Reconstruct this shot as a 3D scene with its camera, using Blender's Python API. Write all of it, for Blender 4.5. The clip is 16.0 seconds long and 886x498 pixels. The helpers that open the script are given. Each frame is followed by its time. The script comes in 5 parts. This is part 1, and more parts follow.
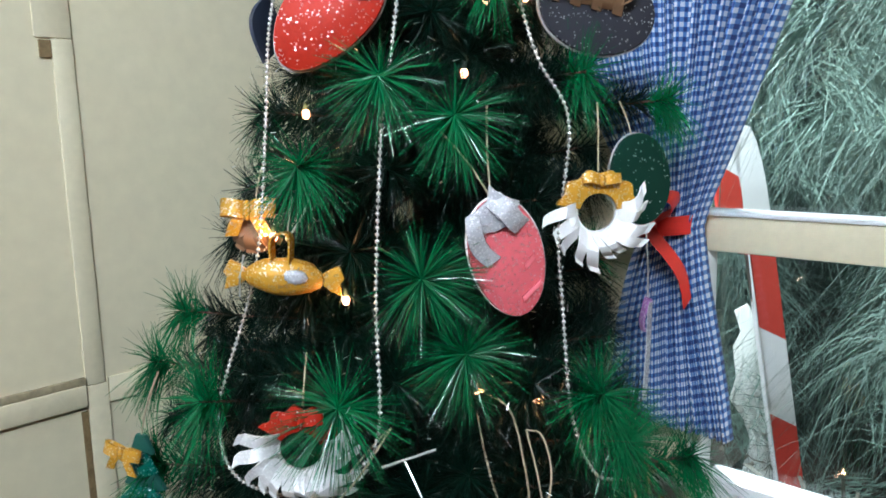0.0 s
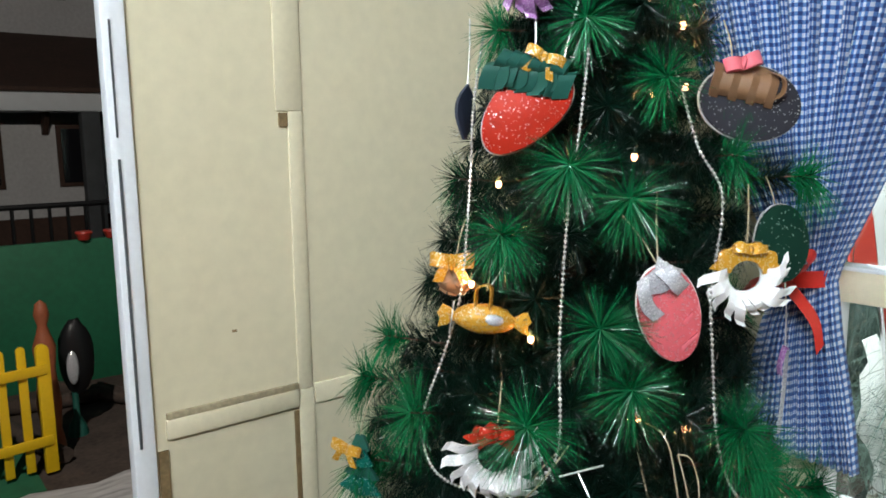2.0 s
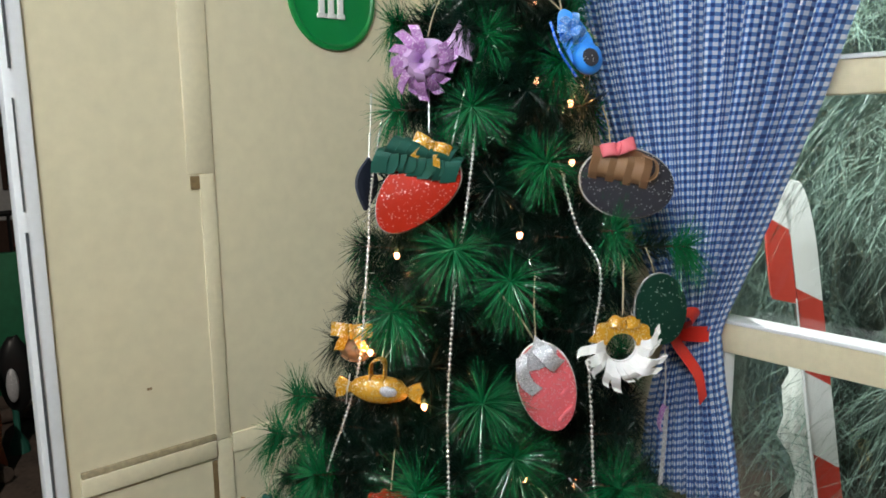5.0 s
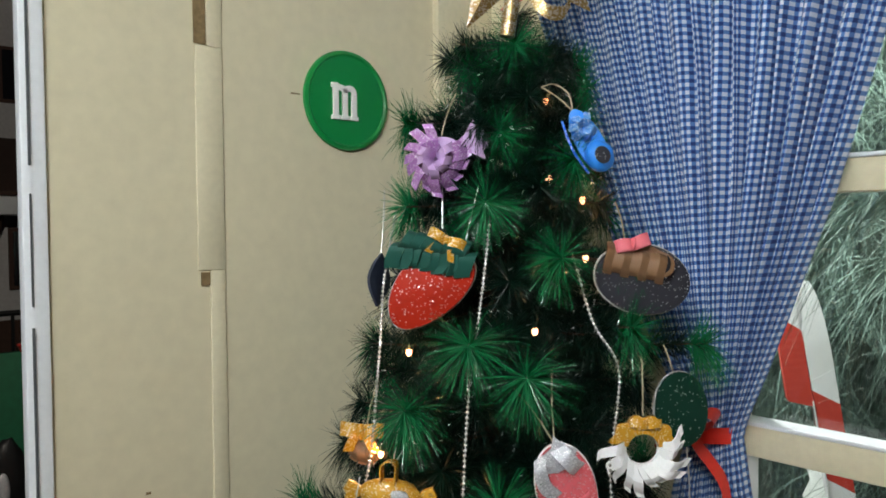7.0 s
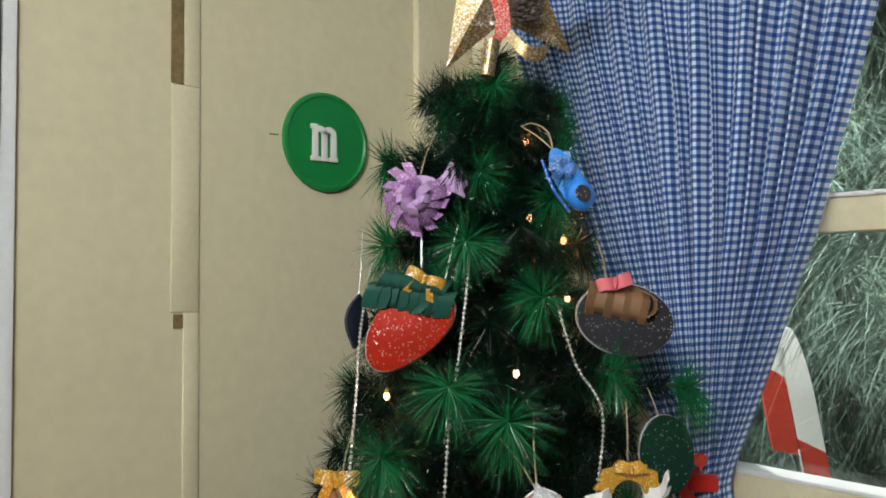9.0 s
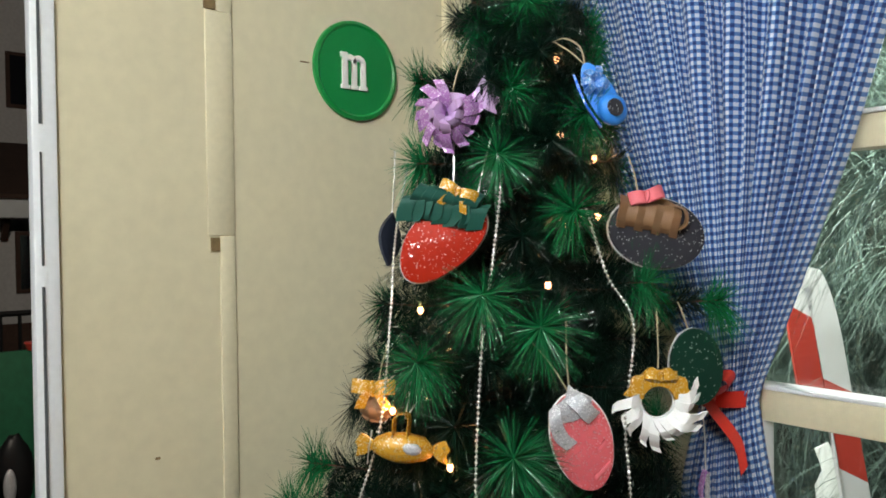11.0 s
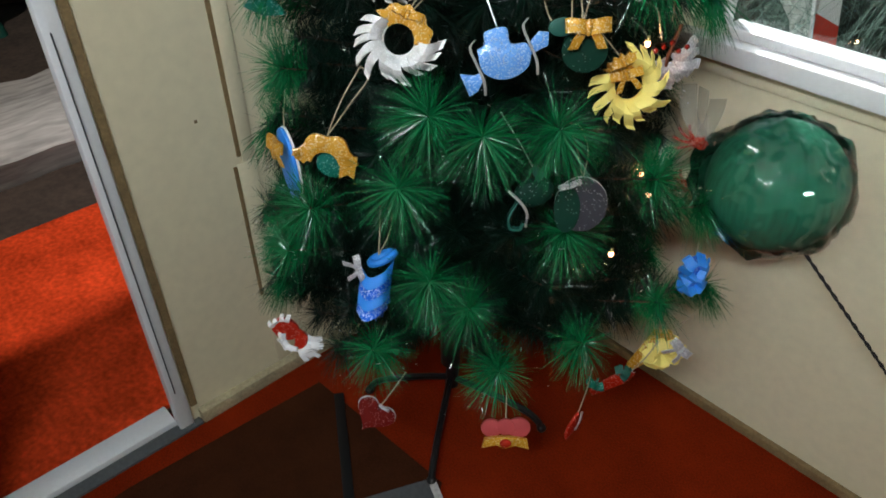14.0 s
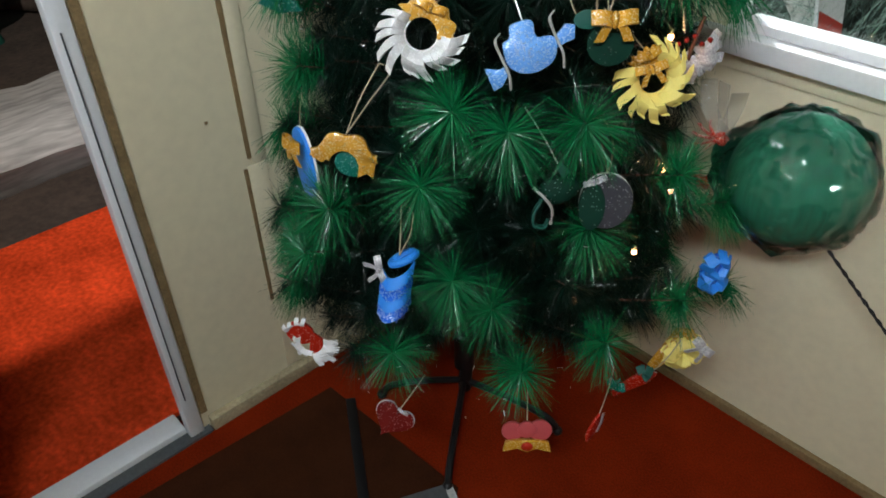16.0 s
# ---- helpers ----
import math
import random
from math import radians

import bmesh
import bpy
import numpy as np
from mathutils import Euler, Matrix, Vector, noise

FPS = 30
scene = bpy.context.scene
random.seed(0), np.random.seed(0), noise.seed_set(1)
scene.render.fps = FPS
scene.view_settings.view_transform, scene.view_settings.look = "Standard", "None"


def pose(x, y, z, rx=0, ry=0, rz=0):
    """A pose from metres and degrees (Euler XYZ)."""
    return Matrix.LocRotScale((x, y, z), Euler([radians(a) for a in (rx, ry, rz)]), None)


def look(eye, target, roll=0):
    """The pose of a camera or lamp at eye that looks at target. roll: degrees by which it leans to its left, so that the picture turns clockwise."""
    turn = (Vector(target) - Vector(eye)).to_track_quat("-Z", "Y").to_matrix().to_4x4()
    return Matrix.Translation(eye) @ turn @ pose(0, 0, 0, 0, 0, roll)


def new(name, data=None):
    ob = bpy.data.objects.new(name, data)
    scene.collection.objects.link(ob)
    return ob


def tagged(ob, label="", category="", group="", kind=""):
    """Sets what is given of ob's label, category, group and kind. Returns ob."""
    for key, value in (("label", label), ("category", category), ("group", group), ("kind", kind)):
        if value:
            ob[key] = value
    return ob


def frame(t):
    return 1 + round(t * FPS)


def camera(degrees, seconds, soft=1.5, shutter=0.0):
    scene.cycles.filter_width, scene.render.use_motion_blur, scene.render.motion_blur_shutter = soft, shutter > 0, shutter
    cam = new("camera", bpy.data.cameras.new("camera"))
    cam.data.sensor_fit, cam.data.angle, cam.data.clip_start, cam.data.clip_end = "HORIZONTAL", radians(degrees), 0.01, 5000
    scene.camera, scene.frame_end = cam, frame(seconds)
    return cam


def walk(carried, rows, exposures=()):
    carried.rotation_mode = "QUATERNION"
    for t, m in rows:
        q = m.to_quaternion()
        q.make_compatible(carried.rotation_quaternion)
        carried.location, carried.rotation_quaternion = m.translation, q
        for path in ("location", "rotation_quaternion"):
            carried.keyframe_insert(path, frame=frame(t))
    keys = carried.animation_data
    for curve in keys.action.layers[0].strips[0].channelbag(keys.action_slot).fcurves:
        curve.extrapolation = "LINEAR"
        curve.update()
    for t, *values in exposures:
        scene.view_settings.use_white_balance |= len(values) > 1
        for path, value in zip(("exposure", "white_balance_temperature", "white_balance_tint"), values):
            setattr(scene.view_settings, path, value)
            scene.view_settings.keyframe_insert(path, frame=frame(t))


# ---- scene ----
cam = camera(61.8, 16.0, soft=1.75)
PATH = [
    (0, (0.241, 0.054, 1.37), (-1.12, 1.485, 1.055), -1.3),
    (0.5, (0.272, 0.031, 1.367), (-1.141, 1.413, 1.055), -1.3),
    (1, (0.304, -0.024, 1.395), (-1.278, 1.158, 1.081), -1.3),
    (1.5, (0.278, -0.078, 1.425), (-1.323, 1.079, 1.112), -1.0),
    (2, (0.306, -0.131, 1.46), (-1.246, 1.092, 1.154), -0.6),
    (2.5, (0.363, -0.123, 1.502), (-1.13, 1.17, 1.184), -0.8),
    (3, (0.388, -0.114, 1.537), (-1.09, 1.196, 1.218), -0.7),
    (3.5, (0.393, -0.108, 1.559), (-1.088, 1.197, 1.238), -0.6),
    (4, (0.391, -0.095, 1.575), (-1.087, 1.21, 1.241), -0.7),
    (6.3, (0.387, -0.082, 1.579), (-1.114, 1.202, 1.265), -0.6),
    (6.5, (0.376, -0.085, 1.577), (-1.122, 1.218, 1.335), -0.5),
    (7, (0.372, -0.087, 1.569), (-1.136, 1.226, 1.508), -0.5),
    (7.5, (0.364, -0.08, 1.566), (-1.142, 1.235, 1.521), -0.5),
    (8, (0.362, -0.071, 1.564), (-1.136, 1.253, 1.537), -0.5),
    (8.2, (0.359, -0.07, 1.562), (-1.137, 1.257, 1.579), -0.4),
    (10.5, (0.362, -0.08, 1.514), (-1.103, 1.279, 1.609), -0.4),
    (11, (0.361, -0.091, 1.495), (-1.155, 1.212, 1.46), -0.7),
    (11.5, (0.369, -0.095, 1.508), (-1.193, 1.115, 1.2), -0.3),
    (12, (0.374, -0.102, 1.496), (-1.16, 1.063, 0.955), -0.4),
    (12.5, (0.381, -0.103, 1.476), (-1.102, 0.998, 0.71), -0.4),
    (13, (0.397, -0.108, 1.441), (-0.976, 0.949, 0.443), -0.7),
    (13.5, (0.404, -0.117, 1.389), (-0.856, 0.885, 0.202), -0.9),
    (14, (0.393, -0.128, 1.334), (-0.782, 0.933, 0.112), -0.8),
    (14.5, (0.387, -0.134, 1.321), (-0.772, 0.948, 0.102), -1.0),
    (15, (0.381, -0.13, 1.32), (-0.782, 0.951, 0.104), -1.0),
    (15.5, (0.37, -0.131, 1.324), (-0.797, 0.947, 0.109), -1.1),
    (16, (0.358, -0.148, 1.315), (-0.814, 0.929, 0.104), -1.2),
]
walk(cam, [(t, look(eye, target, roll)) for t, eye, target, roll in PATH],
     exposures=[(0, 0.18, 5850, 10), (0.5, 0.0, 5850, 10), (1.0, 0.2, 6300, 10), (1.5, 0.25, 6400, 10), (2.5, 0.05, 6200, 10), (3.5, -0.25, 6300, 10), (4.2, -0.15, 6500, 10),
                (6.5, -0.2, 6750, 10), (7.0, -0.38, 6650, 10), (7.5, -0.28, 7100, 10), (8.0, -0.37, 6900, 10), (10.5, -0.5, 7050, 10), (11.0, -0.15, 6900, 10), (11.5, 0.05, 6600, 10),
                (12.2, 0.1, 6600, 10), (13.0, -0.1, 6500, 10), (14.0, -0.06, 6400, 10), (16, -0.08, 6350, 10)])

# ---- light ----
world = bpy.data.worlds.new("night")
scene.world = world
world.use_nodes = True
world.node_tree.nodes["Background"].inputs["Color"].default_value = (0.10, 0.13, 0.2, 1)
world.node_tree.nodes["Background"].inputs["Strength"].default_value = 0.06


def lamp(name, kind, loc, power, color, size=0.1, target=None, sy=None):
    data = bpy.data.lights.new(name, kind)
    data.energy, data.color = power, color
    if kind == "AREA":
        data.size, data.spread = size, radians(130)
        if sy:
            data.shape, data.size_y = "RECTANGLE", sy
    else:
        data.shadow_soft_size = size
    ob = new(name, data)
    ob.matrix_world = look(loc, target) if target else pose(*loc)
    return ob


TUBE_A = (0.66, -0.90, 2.34)
TUBE_B = (-0.25, -2.0, 2.36)
lamp("tube_light", "AREA", (TUBE_A[0], TUBE_A[1], TUBE_A[2] - 0.05), 25, (0.93, 1.0, 1.04), 0.8, (-0.35, 0.9, 1.5), 0.12)
lamp("tube_light", "AREA", (TUBE_B[0], TUBE_B[1], TUBE_B[2] - 0.05), 7, (0.93, 1.0, 1.04), 0.8, (-0.6, 0.7, 1.5), 0.12)
lamp("roof_floodlight", "POINT", (-0.82, -0.6, 3.3), 315, (1.0, 0.93, 0.82), 0.016)
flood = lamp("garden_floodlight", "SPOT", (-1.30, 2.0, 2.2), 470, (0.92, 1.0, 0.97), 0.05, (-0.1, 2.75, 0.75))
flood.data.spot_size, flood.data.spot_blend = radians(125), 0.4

# ---- materials ----


def mat(name, color, rough=0.6, metal=0.0, var=0.15, scale=6.0, fine=120.0, bump=0.15, spec=0.5, coat=0.0, sheen=0.0):
    """A surface with stains at one scale, grain at another and a fine relief."""
    m = bpy.data.materials.new(name)
    m.use_nodes = True
    nt = m.node_tree
    b = nt.nodes["Principled BSDF"]
    b.inputs["Roughness"].default_value, b.inputs["Metallic"].default_value = rough, metal
    b.inputs["Specular IOR Level"].default_value = spec
    b.inputs["Coat Weight"].default_value, b.inputs["Sheen Weight"].default_value = coat, sheen
    tc = nt.nodes.new("ShaderNodeTexCoord")
    big, small = nt.nodes.new("ShaderNodeTexNoise"), nt.nodes.new("ShaderNodeTexNoise")
    big.inputs["Scale"].default_value, big.inputs["Detail"].default_value = scale, 5
    small.inputs["Scale"].default_value, small.inputs["Detail"].default_value = fine, 3
    for n in (big, small):
        nt.links.new(tc.outputs["Object"], n.inputs["Vector"])
    add = nt.nodes.new("ShaderNodeMath")
    add.operation = "ADD"
    nt.links.new(big.outputs["Fac"], add.inputs[0])
    nt.links.new(small.outputs["Fac"], add.inputs[1])
    ramp = nt.nodes.new("ShaderNodeValToRGB")
    ramp.color_ramp.elements[0].position, ramp.color_ramp.elements[1].position = 0.3, 0.7
    half = nt.nodes.new("ShaderNodeMath")
    half.operation, half.inputs[1].default_value = "MULTIPLY", 0.5
    nt.links.new(add.outputs[0], half.inputs[0])
    nt.links.new(half.outputs[0], ramp.inputs["Fac"])
    c = Vector(color)
    ramp.color_ramp.elements[0].color = (*(c * (1 - var)), 1)
    ramp.color_ramp.elements[1].color = (*[min(1, v) for v in c * (1 + var)], 1)
    nt.links.new(ramp.outputs["Color"], b.inputs["Base Color"])
    bp = nt.nodes.new("ShaderNodeBump")
    bp.inputs["Strength"].default_value, bp.inputs["Distance"].default_value = bump, 0.003
    nt.links.new(half.outputs[0], bp.inputs["Height"])
    nt.links.new(bp.outputs["Normal"], b.inputs["Normal"])
    return m


def glitter(name, color, flake=0.12, rough=0.45, cell=620.0, metal=0.1):
    """Glitter foam: matt colour strewn with tiny tilted mirror flakes."""
    m = mat(name, color, rough, metal, 0.12, 30, 300, 0.1, 0.15)
    nt = m.node_tree
    b = nt.nodes["Principled BSDF"]
    tc = nt.nodes.new("ShaderNodeTexCoord")
    v = nt.nodes.new("ShaderNodeTexVoronoi")
    v.inputs["Scale"].default_value = cell
    nt.links.new(tc.outputs["Object"], v.inputs["Vector"])
    sep = nt.nodes.new("ShaderNodeSeparateColor")
    nt.links.new(v.outputs["Color"], sep.inputs["Color"])
    gt = nt.nodes.new("ShaderNodeMath")
    gt.operation, gt.inputs[1].default_value = "GREATER_THAN", 1 - 1.3 * flake
    nt.links.new(sep.outputs["Red"], gt.inputs[0])
    g = nt.nodes.new("ShaderNodeBsdfGlossy")
    g.inputs["Roughness"].default_value = 0.33
    g.inputs["Color"].default_value = (*[0.75 + 0.25 * c for c in color], 1)
    nm = nt.nodes.new("ShaderNodeVectorMath")
    nm.operation = "SUBTRACT"
    nm.inputs[1].default_value = (0.5, 0.5, 0.5)
    nt.links.new(v.outputs["Color"], nm.inputs[0])
    sc = nt.nodes.new("ShaderNodeVectorMath")
    sc.operation, sc.inputs["Scale"].default_value = "SCALE", 0.75
    nt.links.new(nm.outputs[0], sc.inputs[0])
    geo = nt.nodes.new("ShaderNodeNewGeometry")
    ad = nt.nodes.new("ShaderNodeVectorMath")
    nt.links.new(geo.outputs["Normal"], ad.inputs[0])
    nt.links.new(sc.outputs[0], ad.inputs[1])
    no = nt.nodes.new("ShaderNodeVectorMath")
    no.operation = "NORMALIZE"
    nt.links.new(ad.outputs[0], no.inputs[0])
    nt.links.new(no.outputs[0], g.inputs["Normal"])
    mix = nt.nodes.new("ShaderNodeMixShader")
    part_of = nt.nodes.new("ShaderNodeMath")
    part_of.operation, part_of.inputs[1].default_value = "MULTIPLY", 0.55
    nt.links.new(gt.outputs[0], part_of.inputs[0])
    nt.links.new(part_of.outputs[0], mix.inputs[0])
    nt.links.new(b.outputs[0], mix.inputs[1])
    nt.links.new(g.outputs[0], mix.inputs[2])
    nt.links.new(mix.outputs[0], nt.nodes["Material Output"].inputs["Surface"])
    return m


def glow(name, color, strength):
    m = bpy.data.materials.new(name)
    m.use_nodes = True
    b = m.node_tree.nodes["Principled BSDF"]
    b.inputs["Base Color"].default_value = (*color, 1)
    b.inputs["Emission Color"].default_value = (*color, 1)
    b.inputs["Emission Strength"].default_value = strength
    return m


def clear(name, color=(1, 1, 1), rough=0.02, ior=1.45, bump=0.0, scale=30.0, thin=0.75):
    """Clear sheet: mostly see-through, with a glossy film that Fresnel drives."""
    m = bpy.data.materials.new(name)
    m.use_nodes = True
    nt = m.node_tree
    nt.nodes.remove(nt.nodes["Principled BSDF"])
    t, g, mix, fr = (nt.nodes.new(k) for k in ("ShaderNodeBsdfTransparent", "ShaderNodeBsdfGlossy", "ShaderNodeMixShader", "ShaderNodeFresnel"))
    t.inputs["Color"].default_value = (*color, 1)
    g.inputs["Roughness"].default_value = rough
    fr.inputs["IOR"].default_value = ior
    if bump:
        n, bp = nt.nodes.new("ShaderNodeTexNoise"), nt.nodes.new("ShaderNodeBump")
        tc = nt.nodes.new("ShaderNodeTexCoord")
        nt.links.new(tc.outputs["Object"], n.inputs["Vector"])
        n.inputs["Scale"].default_value, n.inputs["Detail"].default_value = scale, 4
        bp.inputs["Strength"].default_value, bp.inputs["Distance"].default_value = bump, 0.01
        nt.links.new(n.outputs["Fac"], bp.inputs["Height"])
        nt.links.new(bp.outputs["Normal"], g.inputs["Normal"])
        nt.links.new(bp.outputs["Normal"], fr.inputs["Normal"])
    nt.links.new(fr.outputs[0], mix.inputs[0])
    nt.links.new(t.outputs[0], mix.inputs[1])
    nt.links.new(g.outputs[0], mix.inputs[2])
    nt.links.new(mix.outputs[0], nt.nodes["Material Output"].inputs["Surface"])
    return m


def gingham(name):
    """Blue and white checks woven in the cloth's own width and height (UV in metres)."""
    m = mat(name, (0.5, 0.5, 0.5), 0.85, 0, 0.05, 20, 500, 0.1, 0.2, 0, 0.15)
    nt = m.node_tree
    b = nt.nodes["Principled BSDF"]
    uv = nt.nodes.new("ShaderNodeUVMap")
    sep = nt.nodes.new("ShaderNodeSeparateXYZ")
    nt.links.new(uv.outputs[0], sep.inputs[0])
    stripes = []
    for k in "XY":
        mul, fr, gt = (nt.nodes.new("ShaderNodeMath") for _ in range(3))
        mul.operation, mul.inputs[1].default_value = "MULTIPLY", 1 / 0.0125
        fr.operation = "FRACT"
        gt.operation, gt.inputs[1].default_value = "GREATER_THAN", 0.5
        nt.links.new(sep.outputs[k], mul.inputs[0])
        nt.links.new(mul.outputs[0], fr.inputs[0])
        nt.links.new(fr.outputs[0], gt.inputs[0])
        stripes.append(gt)
    add = nt.nodes.new("ShaderNodeMath")
    nt.links.new(stripes[0].outputs[0], add.inputs[0])
    nt.links.new(stripes[1].outputs[0], add.inputs[1])
    half = nt.nodes.new("ShaderNodeMath")
    half.operation, half.inputs[1].default_value = "MULTIPLY", 0.5
    nt.links.new(add.outputs[0], half.inputs[0])
    ramp = nt.nodes.new("ShaderNodeValToRGB")
    e = ramp.color_ramp.elements
    e[0].color, e[1].color = (0.56, 0.60, 0.68, 1), (0.013, 0.038, 0.155, 1)
    mid = e.new(0.5)
    mid.color = (0.085, 0.185, 0.42, 1)
    nt.links.new(half.outputs[0], ramp.inputs["Fac"])
    nt.links.new(ramp.outputs["Color"], b.inputs["Base Color"])
    return m


CREAM = mat("cream_paint", (0.66, 0.595, 0.415), 0.5, 0, 0.07, 2.2, 45, 0.14)
CREAM_TRIM = mat("cream_trim_paint", (0.66, 0.595, 0.415), 0.48, 0, 0.07, 8, 90, 0.2)
EDGE_BROWN = mat("edge_brown", (0.20, 0.135, 0.06), 0.75, 0, 0.35, 25, 200, 0.4)
WHITE = mat("white_gloss_paint", (0.72, 0.74, 0.76), 0.35, 0, 0.05, 10, 120, 0.15)
SILL = mat("white_sill_paint", (0.74, 0.74, 0.74), 0.25, 0, 0.05, 10, 120, 0.1)
DARKGAP = mat("dark_gap", (0.07, 0.075, 0.08), 0.8, 0, 0.3)
# indoor carpet is darker than outside: weak light near the floor put into colour
CARPET = mat("dimmed_red_carpet", (0.165, 0.0145, 0.0030), 0.95, 0, 0.45, 7, 260, 0.9, 0.02, 0, 0.0)
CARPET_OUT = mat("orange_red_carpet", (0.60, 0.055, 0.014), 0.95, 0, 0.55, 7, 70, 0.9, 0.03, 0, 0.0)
SHEET_BROWN = mat("brown_sheet", (0.040, 0.013, 0.006), 0.95, 0, 0.35, 12, 350, 0.9, 0.02, 0, 0.0)
CEIL = mat("ceiling_paint", (0.7, 0.68, 0.6), 0.7, 0, 0.05)
BLACK = mat("black_enamel", (0.008, 0.008, 0.009), 0.42, 0, 0.2, 20, 200, 0.05, 0.3)
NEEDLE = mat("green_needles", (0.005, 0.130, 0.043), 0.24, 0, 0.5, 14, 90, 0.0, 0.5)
# near-black copy of the needles: the crown's inner shade is put into its colour
NEEDLE_SHADE = mat("shaded_green_needles", (0.0013, 0.011, 0.0065), 0.3, 0, 0.5, 14, 90, 0.0, 0.2)
TWIG = mat("brown_wire_twig", (0.09, 0.035, 0.02), 0.7, 0, 0.3, 60, 300, 0.3)
CLOTH = gingham("blue_gingham")
RED_SATIN = mat("red_satin", (0.55, 0.03, 0.02), 0.3, 0, 0.1, 30, 300, 0.1)
BALLGREEN = mat("green_ball_paper", (0.018, 0.135, 0.080), 0.6, 0, 0.55, 8, 95, 0.35, 0.2)
streak = BALLGREEN.node_tree.nodes.new("ShaderNodeMapping")
streak.inputs["Scale"].default_value = (1, 1, 0.03)
BALLGREEN.node_tree.links.new([n for n in BALLGREEN.node_tree.nodes if n.type == "TEX_COORD"][0].outputs["Object"], streak.inputs["Vector"])
for n in BALLGREEN.node_tree.nodes:
    if n.type == "TEX_NOISE" and n.inputs["Scale"].default_value > 50:
        BALLGREEN.node_tree.links.new(streak.outputs["Vector"], n.inputs["Vector"])
DIRTY = mat("scuffed_cream_paint", (0.34, 0.29, 0.18), 0.6, 0, 0.4, 14, 120, 0.4)
CELLO = clear("cellophane", (0.93, 0.95, 0.93), 0.035, 1.85, 0.13, 30)
CELLO_THIN = mat("thin_cellophane", (0.45, 0.44, 0.38), 0.12, 0, 0.2, 30, 200, 0.4)
CELLO_THIN.node_tree.nodes["Principled BSDF"].inputs["Alpha"].default_value = 0.22
TINSEL = mat("silver_tinsel", (0.88, 0.89, 0.90), 0.34, 0.9, 0.05, 50, 300, 0.0)
GLASS = clear("window_glass", (0.95, 0.98, 0.97), 0.01, 1.45)
GREEN_SIGN = mat("green_sign_plastic", (0.004, 0.22, 0.05), 0.3, 0, 0.05, 10, 80, 0.05)
SIGN_WHITE = mat("white_sign_plastic", (0.8, 0.8, 0.76), 0.4, 0, 0.04)
PEARL = mat("silver_pearl", (0.78, 0.77, 0.74), 0.22, 0.55, 0.05, 50, 300, 0.0)
TWINE = mat("pale_twine", (0.36, 0.30, 0.20), 0.8, 0, 0.3, 80, 400, 0.3)
SILVERCORD = mat("silver_cord", (0.6, 0.6, 0.58), 0.3, 0.6, 0.2, 80, 400, 0.2)
G_GOLD = glitter("gold_glitter", (0.52, 0.27, 0.03), 0.16)
G_RED = glitter("red_glitter", (0.38, 0.020, 0.008), 0.05)
G_DIMRED = glitter("dimmed_red_glitter", (0.15, 0.010, 0.008), 0.05, 0.6)
F_CORAL = mat("coral_red_foam", (0.42, 0.055, 0.06), 0.6, 0, 0.08, 20, 300, 0.15)
G_PINK = glitter("pink_glitter", (0.60, 0.11, 0.13), 0.10)
G_BLACK = glitter("charcoal_glitter", (0.028, 0.028, 0.036), 0.035, 0.7, metal=0.0)
G_GREEN = glitter("dark_green_glitter", (0.003, 0.030, 0.018), 0.02, 0.75, metal=0.0)
G_TEAL = glitter("teal_glitter", (0.006, 0.13, 0.10), 0.08)
G_SILVER = glitter("silver_glitter", (0.42, 0.42, 0.45), 0.22)
G_WHITE = glitter("white_glitter", (0.70, 0.70, 0.70), 0.12)
G_LIGHTBLUE = glitter("light_blue_glitter", (0.12, 0.30, 0.66), 0.20)
G_BLUE = glitter("blue_glitter", (0.01, 0.12, 0.62), 0.24)
G_LILAC = glitter("lilac_glitter", (0.40, 0.20, 0.46), 0.14)
F_LILAC = mat("lilac_foam", (0.52, 0.34, 0.60), 0.6, 0, 0.06, 20, 300, 0.15)
F_TEAL = mat("teal_foam", (0.005, 0.075, 0.055), 0.65, 0, 0.1, 20, 300, 0.15)
F_BROWN = mat("brown_foam", (0.20, 0.105, 0.05), 0.65, 0, 0.1, 20, 300, 0.15)
F_YELLOW = mat("yellow_foam", (0.76, 0.64, 0.17), 0.65, 0, 0.06, 20, 300, 0.15)
F_NAVY = mat("navy_foam", (0.02, 0.028, 0.05), 0.6, 0, 0.1, 20, 300, 0.15)
F_BLUE = mat("blue_foam", (0.02, 0.22, 0.72), 0.5, 0, 0.08, 20, 300, 0.15)
F_PINK = mat("coral_pink_foam", (0.66, 0.13, 0.16), 0.6, 0, 0.08, 20, 300, 0.15)
F_WHITE = mat("white_foam", (0.76, 0.76, 0.76), 0.55, 0, 0.05, 20, 300, 0.15)
BULB_CORE = glow("warm_bulb_core", (1.0, 0.42, 0.22), 9.0)
WIRE = mat("dark_green_wire", (0.006, 0.02, 0.01), 0.5, 0, 0.1)
CONCRETE = mat("grey_concrete", (0.40, 0.385, 0.38), 0.9, 0, 0.6, 5, 45, 1.0)
trowel = CONCRETE.node_tree.nodes.new("ShaderNodeMapping")
trowel.inputs["Scale"].default_value = (1, 0.16, 1)
CONCRETE.node_tree.links.new([n for n in CONCRETE.node_tree.nodes if n.type == "TEX_COORD"][0].outputs["Object"], trowel.inputs["Vector"])
for n in CONCRETE.node_tree.nodes:
    if n.type == "TEX_NOISE":
        CONCRETE.node_tree.links.new(trowel.outputs["Vector"], n.inputs["Vector"])
SOIL = mat("brown_soil", (0.055, 0.038, 0.03), 0.95, 0, 0.45, 7, 50, 1.0)
